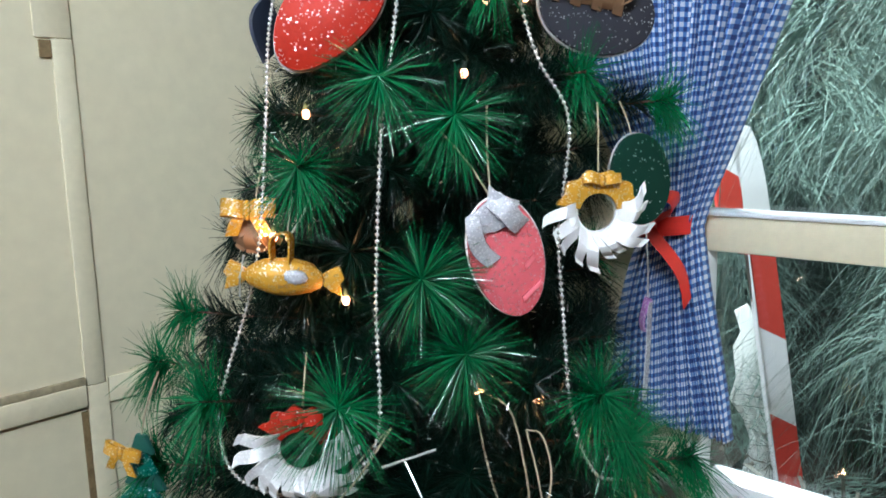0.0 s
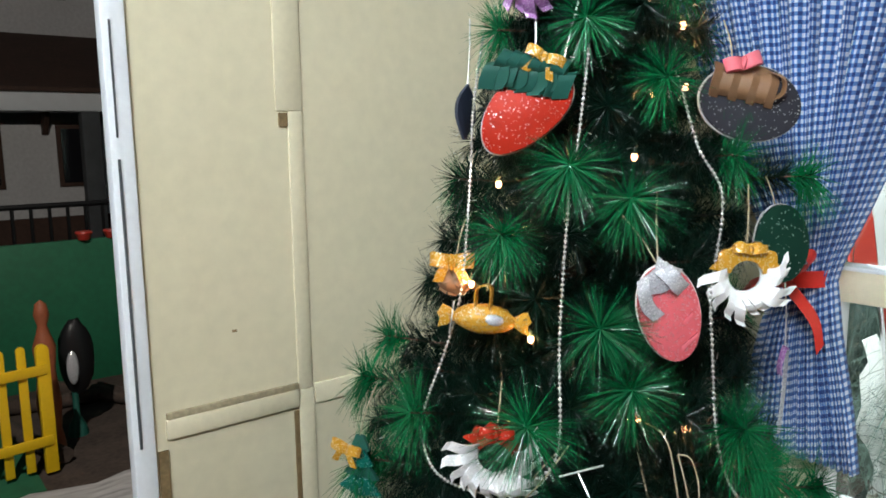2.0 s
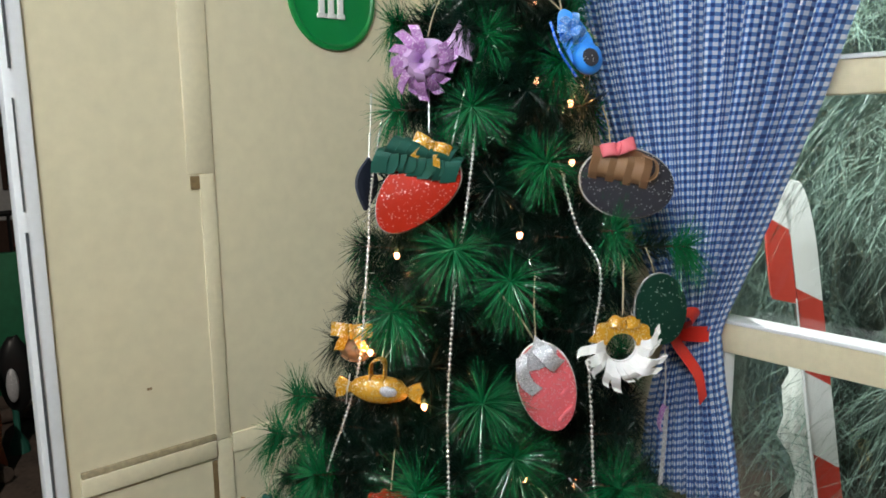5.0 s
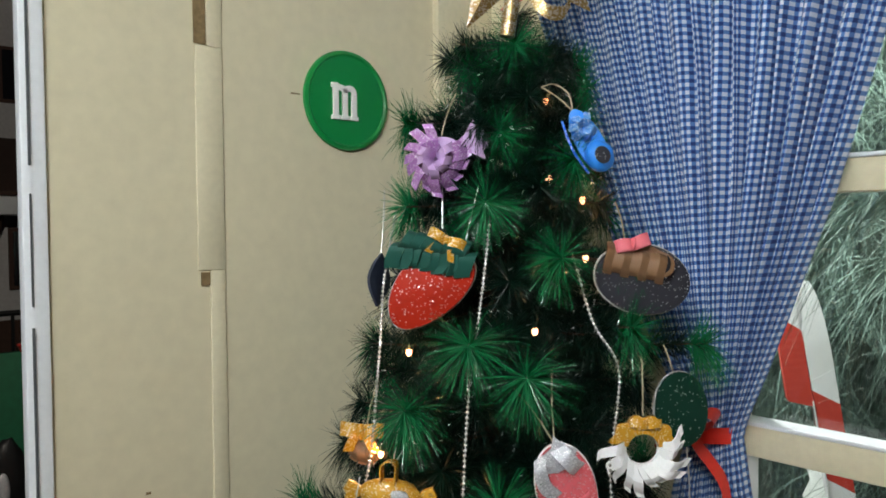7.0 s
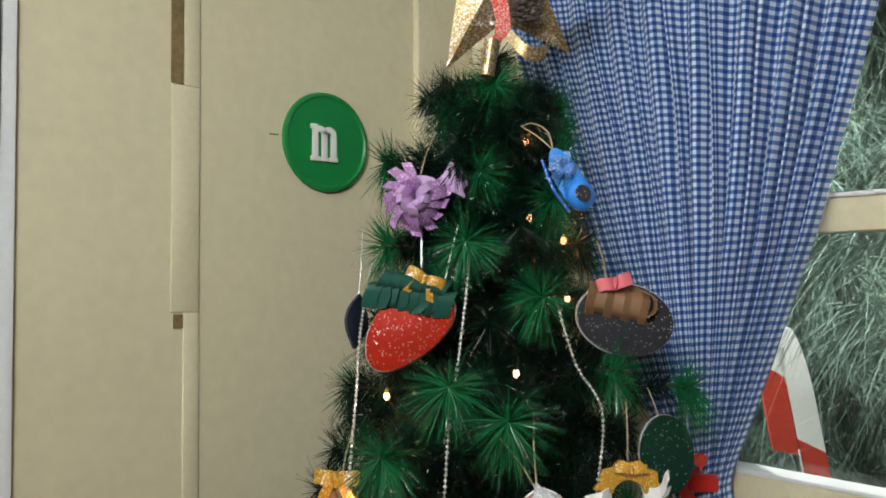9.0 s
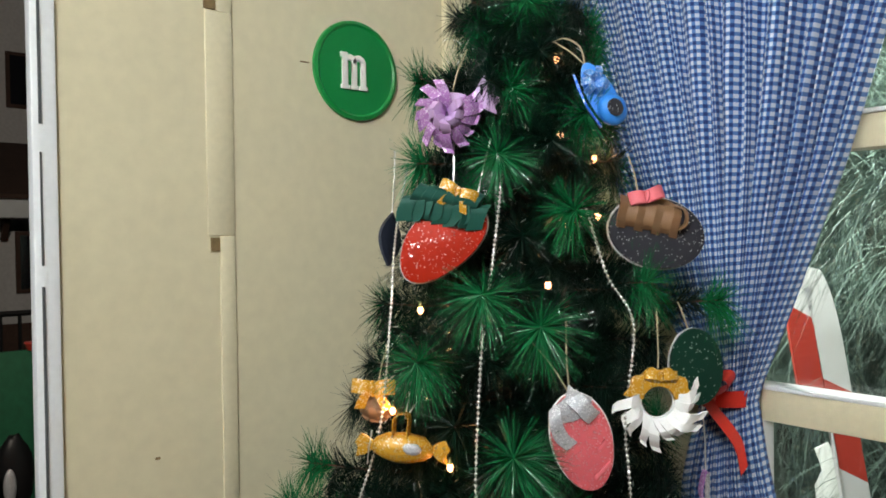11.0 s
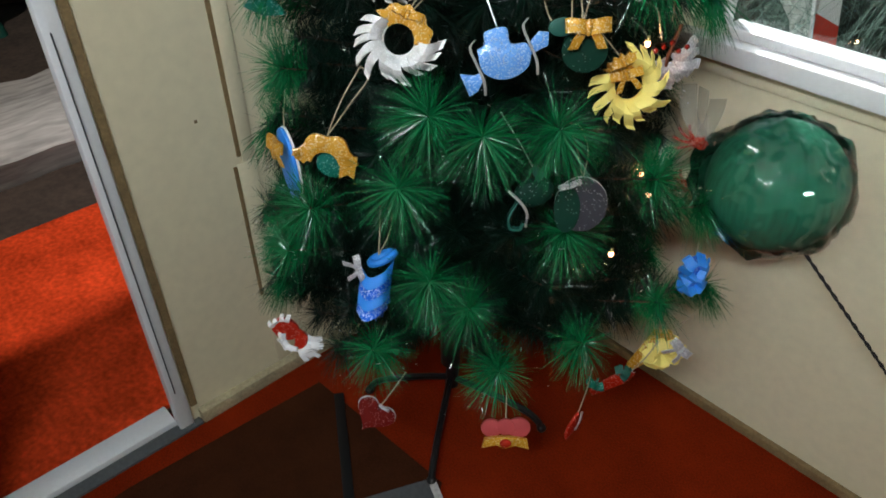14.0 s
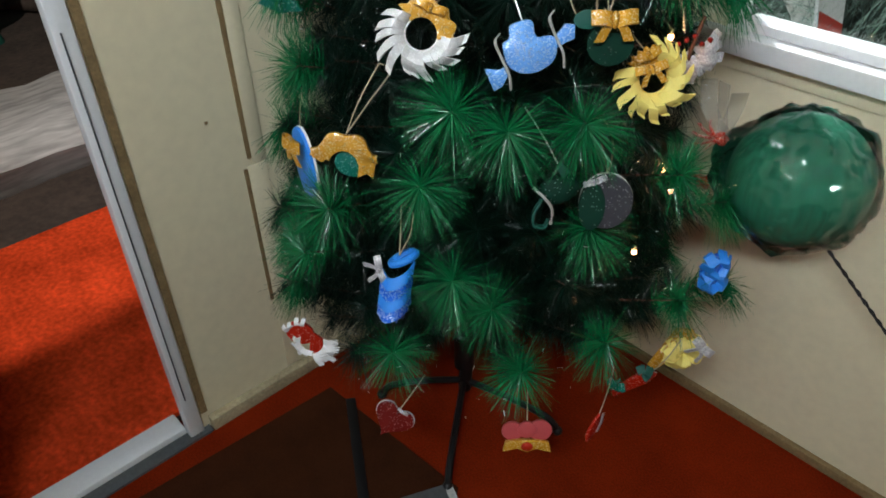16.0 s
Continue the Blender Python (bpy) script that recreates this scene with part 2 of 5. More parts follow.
GREENWALL = mat("green_fence_sheet", (0.010, 0.12, 0.055), 0.6, 0, 0.2, 2, 30, 0.2)
GREENMAT = mat("green_turf", (0.012, 0.11, 0.05), 0.95, 0, 0.3, 9, 200, 0.9)
YELLOW = mat("yellow_gloss_paint", (0.78, 0.50, 0.01), 0.35, 0, 0.08, 8, 100, 0.15)
HOUSEWALL = mat("house_white_plaster", (0.55, 0.54, 0.54), 0.85, 0, 0.15, 1.5, 30, 0.3)
ROOF = mat("brown_roof_sheet", (0.06, 0.03, 0.02), 0.8, 0, 0.3, 3, 30, 0.3)
DARKPANE = mat("dark_window", (0.012, 0.012, 0.015), 0.15, 0, 0.1)
CANE_RED = mat("cane_red_paint", (0.52, 0.045, 0.03), 0.4, 0, 0.1, 6, 60, 0.1)
CANE_WHITE = mat("cane_white_paint", (0.74, 0.72, 0.74), 0.4, 0, 0.06, 6, 60, 0.1)
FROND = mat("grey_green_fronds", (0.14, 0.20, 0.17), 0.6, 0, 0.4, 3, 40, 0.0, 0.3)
# dimmer copy of the fronds: night shade farther back is put into the colour
FROND_SHADE = mat("shaded_fronds", (0.045, 0.065, 0.055), 0.7, 0, 0.4, 3, 40, 0.0, 0.3)
SHEET = mat("white_board", (0.8, 0.8, 0.78), 0.5, 0, 0.06)
STEEL = mat("tan_steel_truss", (0.42, 0.38, 0.27), 0.5, 0, 0.15)
TERRA = mat("terracotta", (0.30, 0.085, 0.035), 0.6, 0, 0.2, 20, 100, 0.2)
GREYFOAM = mat("grey_stone_grit", (0.4, 0.39, 0.38), 0.9, 0, 0.4, 20, 120, 0.8)

# ---- mesh tools ----


def mesh_of(name, bm, material, smooth=True):
    me = bpy.data.meshes.new(name)
    bm.normal_update()
    bm.to_mesh(me)
    bm.free()
    me.materials.append(material)
    if smooth:
        me.polygons.foreach_set("use_smooth", [True] * len(me.polygons))
        me.set_sharp_from_angle(angle=radians(38))
    return me


def part(name, bm, material, parent=None, label="", m=None):
    ob = new(name, mesh_of(name, bm, material))
    if parent:
        ob.parent = parent
    if m is not None:
        ob.matrix_basis = m
    return tagged(ob, label)


def thing(name, m, label, category, group="", kind=""):
    ob = new(name)
    ob.empty_display_size = 0.02
    ob.matrix_basis = m
    return tagged(ob, label, category, group, kind)


def box(bm, x0, x1, y0, y1, z0, z1, bevel=0.0):
    r = bmesh.ops.create_cube(bm, size=1)
    vs = r["verts"]
    for v in vs:
        v.co = Vector(((x0 + x1) / 2 + v.co.x * (x1 - x0), (y0 + y1) / 2 + v.co.y * (y1 - y0), (z0 + z1) / 2 + v.co.z * (z1 - z0)))
    if bevel:
        es = list({e for v in vs for e in v.link_edges})
        bmesh.ops.bevel(bm, geom=es, offset=bevel, segments=2, affect="EDGES", profile=0.5)
    return bm


def B(*a, **k):
    return box(bmesh.new(), *a, **k)


def setting(name, bm, material, label, category="structure"):
    return tagged(part(name, bm, material), label, category, kind="structure")


def tube(pts, r, n=6, bm=None, taper=1.0, closed=True):
    """A round rod through the points."""
    bm = bm or bmesh.new()
    pts = [Vector(p) for p in pts]
    rings = []
    for i, p in enumerate(pts):
        d = (pts[min(i + 1, len(pts) - 1)] - pts[max(i - 1, 0)]).normalized()
        u = d.cross(Vector((0, 0, 1)) if abs(d.z) < 0.9 else Vector((1, 0, 0))).normalized()
        w = d.cross(u)
        rr = r * (1 + (taper - 1) * i / max(1, len(pts) - 1))
        rings.append([bm.verts.new(p + (u * math.cos(a) + w * math.sin(a)) * rr) for a in (2 * math.pi * k / n for k in range(n))])
    for a, b in zip(rings, rings[1:]):
        for k in range(n):
            bm.faces.new((a[k], a[(k + 1) % n], b[(k + 1) % n], b[k]))
    bm.faces.new(rings[0][::-1])
    bm.faces.new(rings[-1])
    return bm


def smooth_path(pts, steps=8):
    """Catmull-Rom through the points."""
    p = [Vector(q) for q in pts]
    p = [p[0] * 2 - p[1]] + p + [p[-1] * 2 - p[-2]]
    out = []
    for i in range(1, len(p) - 2):
        for k in range(steps):
            t = k / steps
            out.append(0.5 * (2 * p[i] + (p[i + 1] - p[i - 1]) * t + (2 * p[i - 1] - 5 * p[i] + 4 * p[i + 1] - p[i + 2]) * t * t
                              + (3 * p[i] - p[i - 1] - 3 * p[i + 1] + p[i + 2]) * t ** 3))
    return out + [p[-2]]


def prism(outline, thick, bevel=0.0, bm=None, y0=0.0):
    """A flat plate: an outline in x and z, thick along y, edges rounded; its front looks to -y."""
    bm = bm or bmesh.new()
    f = [bm.verts.new((x, y0 - thick / 2, z)) for x, z in outline]
    b = [bm.verts.new((x, y0 + thick / 2, z)) for x, z in outline]
    n = len(f)
    ff = bm.faces.new(f)
    bf = bm.faces.new(b[::-1])
    for k in range(n):
        bm.faces.new((f[(k + 1) % n], f[k], b[k], b[(k + 1) % n]))
    bmesh.ops.recalc_face_normals(bm, faces=bm.faces)
    if bevel:
        bmesh.ops.bevel(bm, geom=list(ff.edges) + list(bf.edges), offset=bevel, segments=2, affect="EDGES", profile=0.5)
    return bm


def ellipse(rx, rz, n=36, cx=0.0, cz=0.0, egg=0.0, a0=0, a1=360):
    out = []
    for k in range(n if a1 - a0 == 360 else n + 1):
        a = radians(a0 + (a1 - a0) * k / n)
        out.append((cx + rx * math.cos(a) * (1 + egg * math.sin(a)), cz + rz * math.sin(a)))
    return out


def ribbon(pts, width, thick, across=(0, 1, 0), bm=None, taper=1.0):
    """A bent strip of foam or satin with real thickness; across is the way of its width."""
    bm = bm or bmesh.new()
    pts = [Vector(p) for p in pts]
    c = Vector(across).normalized()
    rows = []
    for i, p in enumerate(pts):
        d = (pts[min(i + 1, len(pts) - 1)] - pts[max(i - 1, 0)]).normalized()
        n = d.cross(c).normalized() * thick / 2
        h = c * width / 2 * (1 + (taper - 1) * i / max(1, len(pts) - 1))
        rows.append([bm.verts.new(q) for q in (p - h - n, p + h - n, p + h + n, p - h + n)])
    for a, b in zip(rows, rows[1:]):
        for k in range(4):
            bm.faces.new((a[k], a[(k + 1) % 4], b[(k + 1) % 4], b[k]))
    bm.faces.new(rows[0][::-1])
    bm.faces.new(rows[-1])
    bmesh.ops.recalc_face_normals(bm, faces=bm.faces)
    return bm


def blob(rx, ry, rz, c=(0, 0, 0), bm=None, seg=20, rings=12, lump=0.0, freq=30.0):
    bm = bm or bmesh.new()
    r = bmesh.ops.create_uvsphere(bm, u_segments=seg, v_segments=rings, radius=1)
    for v in r["verts"]:
        k = 1 + lump * noise.noise(Vector(v.co) * freq * 0.1 + Vector(c) * 50)
        v.co = Vector((c[0] + v.co.x * rx * k, c[1] + v.co.y * ry * k, c[2] + v.co.z * rz * k))
    return bm


def lathe(profile, n=20, bm=None, c=(0, 0, 0)):
    bm = bm or bmesh.new()
    rings = [[bm.verts.new((c[0] + r * math.cos(2 * math.pi * k / n), c[1] + r * math.sin(2 * math.pi * k / n), c[2] + z)) for k in range(n)] for r, z in profile]
    for a, b in zip(rings, rings[1:]):
        for k in range(n):
            bm.faces.new((a[k], a[(k + 1) % n], b[(k + 1) % n], b[k]))
    bm.faces.new(rings[0][::-1])
    bm.faces.new(rings[-1])
    bmesh.ops.recalc_face_normals(bm, faces=bm.faces)
    return bm


# ---- the room ----
WX, WY = -0.805, 1.07          # faces of the door wall and the window wall
# DOOR0 is an unseen edge, set in so the wall blocks indoor lamp light
DOOR0, DOOR1 = -0.24, 0.15     # the doorway along the wall
WIN0, WIN1, SILLZ, WINTOP = -0.235, 1.25, 0.82, 2.25
H = 2.55
XB, YB = 2.6, -2.6

setting("floor", B(WX - 0.06, XB, YB, WY + 0.05, -0.12, 0.0), CARPET, "worn red carpet floor, its colour darkened for the weaker light indoors")
setting("ceiling", B(WX - 0.12, XB + 0.1, YB - 0.1, WY + 0.12, H, H + 0.08), CEIL, "plain off-white ceiling")
bm = B(WX - 0.07, WX, DOOR1 + 0.03, WY + 0.07, 0.0, H)
box(bm, WX - 0.07, WX, DOOR0, DOOR1 + 0.03, 2.12, H)
box(bm, WX - 0.07, WX, YB, DOOR0, 0.0, H)
setting("wall_west", bm, CREAM, "cream painted plywood wall beside the doorway")
bm = B(WX, WIN0, WY, WY + 0.07, 0.0, H)
box(bm, WIN0, WIN1, WY, WY + 0.07, 0.0, SILLZ - 0.02)
box(bm, WIN0, WIN1, WY, WY + 0.07, WINTOP, H)
box(bm, WIN1, XB, WY, WY + 0.07, 0.0, H)
setting("wall_north", bm, CREAM, "cream painted wall below the window")
setting("wall_east", B(XB, XB + 0.07, YB, WY + 0.07, 0, H), CREAM, "plain cream wall")
setting("wall_south", B(WX, XB, YB - 0.07, YB, 0, H), CREAM, "plain cream wall")

# battens, rails and skirting of the door wall
T = 0.0035
bm = B(WX, WX + T, 0.405, 0.452, 1.50, 1.868, bevel=0.002)
box(bm, WX, WX + T, 0.425, 0.452, 1.868, H, bevel=0.002)
box(bm, WX, WX + T, 0.425, 0.452, 1.03, 1.50, bevel=0.002)
box(bm, WX, WX + T, 0.425, 0.455, 0.585, 1.03, bevel=0.002)
box(bm, WX, WX + T, 0.412, 0.455, 0.04, 0.585, bevel=0.002)
setting("trim_batten", bm, CREAM_TRIM, "cream painted patched batten on the wall joint")
# thin brown strips left of the batten and beside the jamb
bm = B(WX, WX + 0.003, 0.404, 0.424, 1.87, H)
box(bm, WX, WX + 0.004, 0.410, 0.4245, 1.475, 1.497)
box(bm, WX, WX + 0.003, 0.416, 0.4245, 0.60, 0.995)
box(bm, WX, WX + 0.003, 0.404, 0.4115, 0.25, 0.58)
box(bm, WX, WX + 0.003, 0.187, 0.202, 0.05, 0.985)
setting("trim_brown_strips", bm, EDGE_BROWN, "thin brown strips along the batten and beside the jamb")
bm = B(WX, WX + 0.009, 0.20, 0.424, 1.002, 1.034, bevel=0.003)
setting("trim_rail", bm, CREAM_TRIM, "cream painted horizontal rail above the lower panel")
# darker tan strip along the top of the rail
setting("trim_ledge", B(WX, WX + 0.0075, 0.202, 0.424, 1.034, 1.044, bevel=0.001), DIRTY, "tan brown ledge strip on top of the rail")
setting("trim_joint", B(WX, WX + 0.005, 0.4555, WY - 0.18, 1.0, 1.036, bevel=0.001), CREAM_TRIM, "cream painted sheet joint")
setting("trim_corner_post", B(WX, WX + 0.018, 0.914, WY, 0.03, H, bevel=0.002), CREAM_TRIM, "cream painted corner post")
setting("baseboard", B(WX, WX + 0.022, 0.20, WY - 0.002, 0.0, 0.035, bevel=0.003), DIRTY, "scuffed cream skirting strip on the door wall")
setting("baseboard_window_wall", B(WX + 0.024, XB, WY - 0.014, WY, 0.0, 0.022, bevel=0.002), EDGE_BROWN, "thin brown skirting strip below the window")

# doorway: white jamb, threshold, dark strip in the gap beside it
door = thing("door_1", Matrix(), "white painted sliding door frame of the open doorway", "door frame", kind="structure")
bm = B(WX - 0.02, WX + 0.008, 0.150, 0.183, 0.0, 2.12, bevel=0.003)
part("jamb", bm, WHITE, door)
bm = B(WX + 0.008, WX + 0.0105, 0.161, 0.1632, 0.12, 0.92)
box(bm, WX + 0.008, WX + 0.0105, 0.159, 0.1625, 1.0, 1.43)
box(bm, WX + 0.008, WX + 0.0105, 0.1595, 0.1617, 1.46, 1.62)
box(bm, WX + 0.008, WX + 0.0105, 0.159, 0.1625, 1.66, 2.05)
part("gap_line", bm, DARKGAP, door, "dark worn groove in the jamb")
part("jamb", B(WX - 0.085, WX + 0.008, DOOR0 - 0.02, DOOR0 + 0.012, 0, 2.12, bevel=0.003), WHITE, door)
part("head", B(WX - 0.085, WX + 0.008, DOOR0 + 0.012, 0.150, 2.09, 2.12, bevel=0.003), WHITE, door)
part("threshold", B(WX - 0.07, WX - 0.012, DOOR0 + 0.012, 0.150, 0.0, 0.022, bevel=0.003), WHITE, door, "white painted threshold, chipped")
part("gap_strip", B(WX - 0.012, WX + 0.02, DOOR0 + 0.012, 0.198, 0.0, 0.007, bevel=0.001), DARKGAP, door, "dark strip in the gap along the threshold")

# flat brown sheet with a black line, and the pale edge of a mat
bm = bmesh.new()
vs = [bm.verts.new((x, y, z)) for z in (0.0, 0.005) for x, y in ((-0.735, 0.0), (-0.705, 0.46), (-0.30, 0.485), (-0.18, 0.33), (0.2, -0.6), (-0.70, -0.6))]
bm.faces.new(vs[6:])
for k in range(6):
    bm.faces.new((vs[k], vs[(k + 1) % 6], vs[6 + (k + 1) % 6], vs[6 + k]))
tagged(part("floor_sheet", bm, SHEET_BROWN), "dark brown flat sheet on the red carpet", "floor mat")
bm = prism([(-0.011, -0.13), (0.011, -0.13), (0.011, 0.24), (-0.011, 0.24)], 0.003, 0.0005)
tagged(part("floor_strip", bm, BLACK, None, "", pose(-0.532, 0.402, 0.0075, 90, 0, 0) @ pose(0, 0, 0, 0, 58, 0)), "black strip lying on the brown sheet", "floor strip")

rm = thing("rubber_mat", pose(-0.318, 0.478, 0.005, 0, 0, -24), "dark grey rubber mat with a frayed pale edge", "floor mat")
part("sheet", B(0.0, 0.5, -0.6, -0.012, 0.0, 0.006, bevel=0.002), DARKGAP, rm)
part("edge", ribbon(smooth_path([(0.0, -0.006, 0.004), (0.10, -0.004, 0.006), (0.25, -0.008, 0.005), (0.5, -0.006, 0.004)], 6), 0.016, 0.004, (0, 1, 0.1)), GREYFOAM, rm, "frayed pale edge")

# window: frame, bars, glass, sill
setting("trim_apron", B(WIN0 - 0.05, WIN1 + 0.03, WY - 0.007, WY, SILLZ - 0.052, SILLZ - 0.021, bevel=0.002), CREAM_TRIM, "stained cream lath below the window sill")
win = thing("window_1", Matrix(), "cream and white window with horizontal bars", "window", kind="structure")
part("sill", B(WIN0 - 0.04, WIN1 + 0.03, WY - 0.03, WY + 0.075, SILLZ - 0.02, SILLZ + 0.016, bevel=0.005), SILL, win, "white painted window sill")
for z0, z1, nm in ((1.194, 1.246, "bar"), (1.614, 1.664, "bar"), (WINTOP - 0.05, WINTOP, "head")):
    part(nm, B(WIN0, WIN1, WY - 0.008, WY + 0.035, z0, z1, bevel=0.003), CREAM_TRIM, win, "cream painted bar")
    part("bar_ledge", B(WIN0, WIN1, WY - 0.014, WY + 0.03, z1 - 0.001, z1 + 0.006, bevel=0.002), WHITE, win, "white strip on the bar")
part("stile", B(WIN0, WIN0 + 0.013, WY - 0.004, WY + 0.05, SILLZ + 0.016, WINTOP - 0.05, bevel=0.003), CREAM_TRIM, win)
part("stile", B(WIN1 - 0.04, WIN1, WY - 0.004, WY + 0.05, SILLZ + 0.016, WINTOP - 0.05, bevel=0.003), CREAM_TRIM, win)
part("stile", B(0.46, 0.50, WY - 0.004, WY + 0.05, SILLZ + 0.016, WINTOP - 0.05, bevel=0.003), CREAM_TRIM, win)
part("casing", B(WIN0 + 0.013, WIN0 + 0.034, WY - 0.006, WY + 0.03, SILLZ + 0.016, 1.194, bevel=0.002), SILL, win, "white painted inner casing")
part("bottom_rail", B(WIN0 + 0.035, WIN1 - 0.04, WY, WY + 0.05, SILLZ + 0.016, SILLZ + 0.034, bevel=0.003), SILL, win)
pane = part("pane", B(WIN0 + 0.03, WIN1 - 0.03, WY + 0.036, WY + 0.040, SILLZ + 0.03, WINTOP - 0.04), GLASS, win, "clear glass")
pane.visible_shadow = False

# ---- lamps of the room ----


def tube_lamp(loc):
    t = thing("ceiling_lamp", pose(*loc), "white fluorescent tube lamp under the ceiling", "ceiling lamp", "tube lamps")
    part("housing", B(-0.5, 0.5, -0.035, 0.035, 0.02, H - loc[2], bevel=0.004), WHITE, t)
    part("tube", tube([(-0.46, 0, 0.0), (0.46, 0, 0.0)], 0.013, 12), glow("tube_glow", (1.0, 0.95, 0.86), 9.0), t, "lit fluorescent tube")
    for x in (-0.475, 0.475):
        part("socket", B(x - 0.015, x + 0.015, -0.018, 0.018, -0.018, 0.024, bevel=0.003), WHITE, t)


tube_lamp(TUBE_A)
tube_lamp(TUBE_B)

# ---- outside the doorway ----
setting("ground", B(-40, 40, -40, 40, -0.30, -0.125), SOIL, "dark bare soil around the building")
setting("path", B(-6.5, WX - 0.075, -6, 6, -0.125, -0.012), SOIL, "dark brown swept earth outside the doorway")
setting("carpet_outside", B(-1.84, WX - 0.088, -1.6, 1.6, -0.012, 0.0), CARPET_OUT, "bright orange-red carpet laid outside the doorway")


def kerb():
    bm = bmesh.new()
    n = 60
    prof = ((-2.16, -0.012), (-2.13, 0.09), (-2.20, 0.125), (-2.45, 0.13), (-2.80, 0.10), (-2.86, 0.07), (-2.88, -0.012))
    rows = []
    for i in range(n + 1):
        y = -3 + 7 * i / n
        rows.append([bm.verts.new((x + 0.12 * (y - 0.2) * 0.4 + 0.05 * noise.noise(Vector((x * 3, y * 3, 1))), y, z + 0.03 * noise.noise(Vector((x * 5, y * 5, 7))))) for x, z in prof])
    for a, b in zip(rows, rows[1:]):
        for k in range(len(prof) - 1):
            bm.faces.new((a[k], b[k], b[k + 1], a[k + 1]))
    bm.faces.new(rows[0])
    bm.faces.new(rows[-1][::-1])
    bmesh.ops.recalc_face_normals(bm, faces=bm.faces)
    tagged(part("concrete_kerb", bm, CONCRETE), "rough grey concrete kerb, worn and stained", "kerb")


kerb()
tagged(part("turf_mat", B(-3.9, -3.02, -1.5, 0.36, -0.012, 0.006), GREENMAT), "green artificial turf mat in front of the fence", "turf mat")


def picket_fence():
    f = thing("picket_fence", pose(-3.2, 0.418, 0.004, 0, 0, 8), "low yellow painted picket fence with round-topped pickets", "fence")
    for i in range(12):
        y = -0.083 * i
        post = i == 0
        w = 0.026 if post else 0.018
        top = 0.60 if post else 0.585
        o = [(-w, 0.02), (w, 0.02), (w, top - w)] + [(w * math.cos(a), top - w + w * math.sin(a)) for a in (radians(d) for d in (30, 60, 90, 120, 150))] + [(-w, top - w)]
        ob = part("post" if post else "picket", prism(o, 0.03 if post else 0.014, 0.003), YELLOW, f, "", pose(0, y, 0.0 if not post else -0.02, 0, 0, 90))
    for z in (0.15, 0.47):
        part("rail", B(0.008, 0.022, -0.98, 0.01, z - 0.022, z + 0.022, bevel=0.003), YELLOW, f)


picket_fence()


def garden_figures():
    t = thing("garden_statue", pose(-3.45, 0.47, -0.012), "slim terracotta garden statue on the soil", "statue")
    part("statue_body", lathe([(0.05, 0), (0.06, 0.03), (0.045, 0.12), (0.055, 0.25), (0.04, 0.4), (0.05, 0.52), (0.03, 0.58), (0.02, 0.62), (0.034, 0.67), (0.025, 0.72), (0.004, 0.74)], 16), TERRA, t)
    u = thing("garden_ornament", pose(-3.62, 0.615, -0.012), "dark round garden ornament with a silver oval front", "garden ornament")
    part("body", blob(0.05, 0.082, 0.19, (0, 0.02, 0.40), lump=0.1), BLACK, u)
    part("front", blob(0.018, 0.028, 0.085, (0.052, -0.01, 0.36)), G_SILVER, u, "silver oval front")
    part("foot", lathe([(0.05, 0), (0.04, 0.05), (0.015, 0.1), (0.015, 0.24)], 12), F_TEAL, u)


garden_figures()


def logs():
    for i, (x, y, a) in enumerate(((-3.7, 1.0, 20), (-3.95, 0.9, 35), (-3.45, 1.05, 10), (-4.1, 0.5, 80), (-3.75, 0.35, 15))):
        t = thing("garden_log", pose(x, y, 0.03, 0, 0, a), "dark weathered log lying on the soil", "log", "logs on the soil")
        part("bark", tube([(-0.5, 0, 0), (-0.2, 0.01, 0.004), (0.1, -0.01, 0), (0.5, 0.01, 0.003)], 0.045, 10, taper=0.8), SOIL, t)


logs()
gw = thing("garden_screen", pose(-4.5, 0, -0.125), "green sheet fence screen behind the yard", "screen")
for y0, y1 in ((-4.0, -1.6), (-1.596, 2.4), (2.404, 5.0)):
    part("panel", B(-0.02, 0.02, y0, y1, 0, 0.985, bevel=0.003), GREENWALL, gw)
for y in (0.90, 1.06):
    rf = thing("red_flower_pot", pose(-4.47 if y < 1 else -4.48, y, 0.86), "small shiny red flower pot on top of the green screen", "flower pot", "red pots")
    part("pot", lathe([(0.030, 0), (0.034, 0.004), (0.045, 0.035), (0.05, 0.04), (0.046, 0.05), (0.002, 0.048)], 14), CANE_RED, rf)
rl = thing("railing", pose(-5.4, 0, 0.0), "black metal railing beyond the green screen", "railing")
part("top_rail", tube([(0, -3, 1.0), (0, 4, 1.0)], 0.02, 8), BLACK, rl)
part("bottom_rail", tube([(0, -3, 0.72), (0, 4, 0.72)], 0.015, 8), BLACK, rl)
me = mesh_of("baluster", tube([(0, 0, -0.125), (0, 0, 1.0)], 0.012, 6), BLACK)
for i in range(60):
    o = new("baluster", me)
    o.parent = rl
    o.location = (0, -2.9 + i * 0.115, 0)


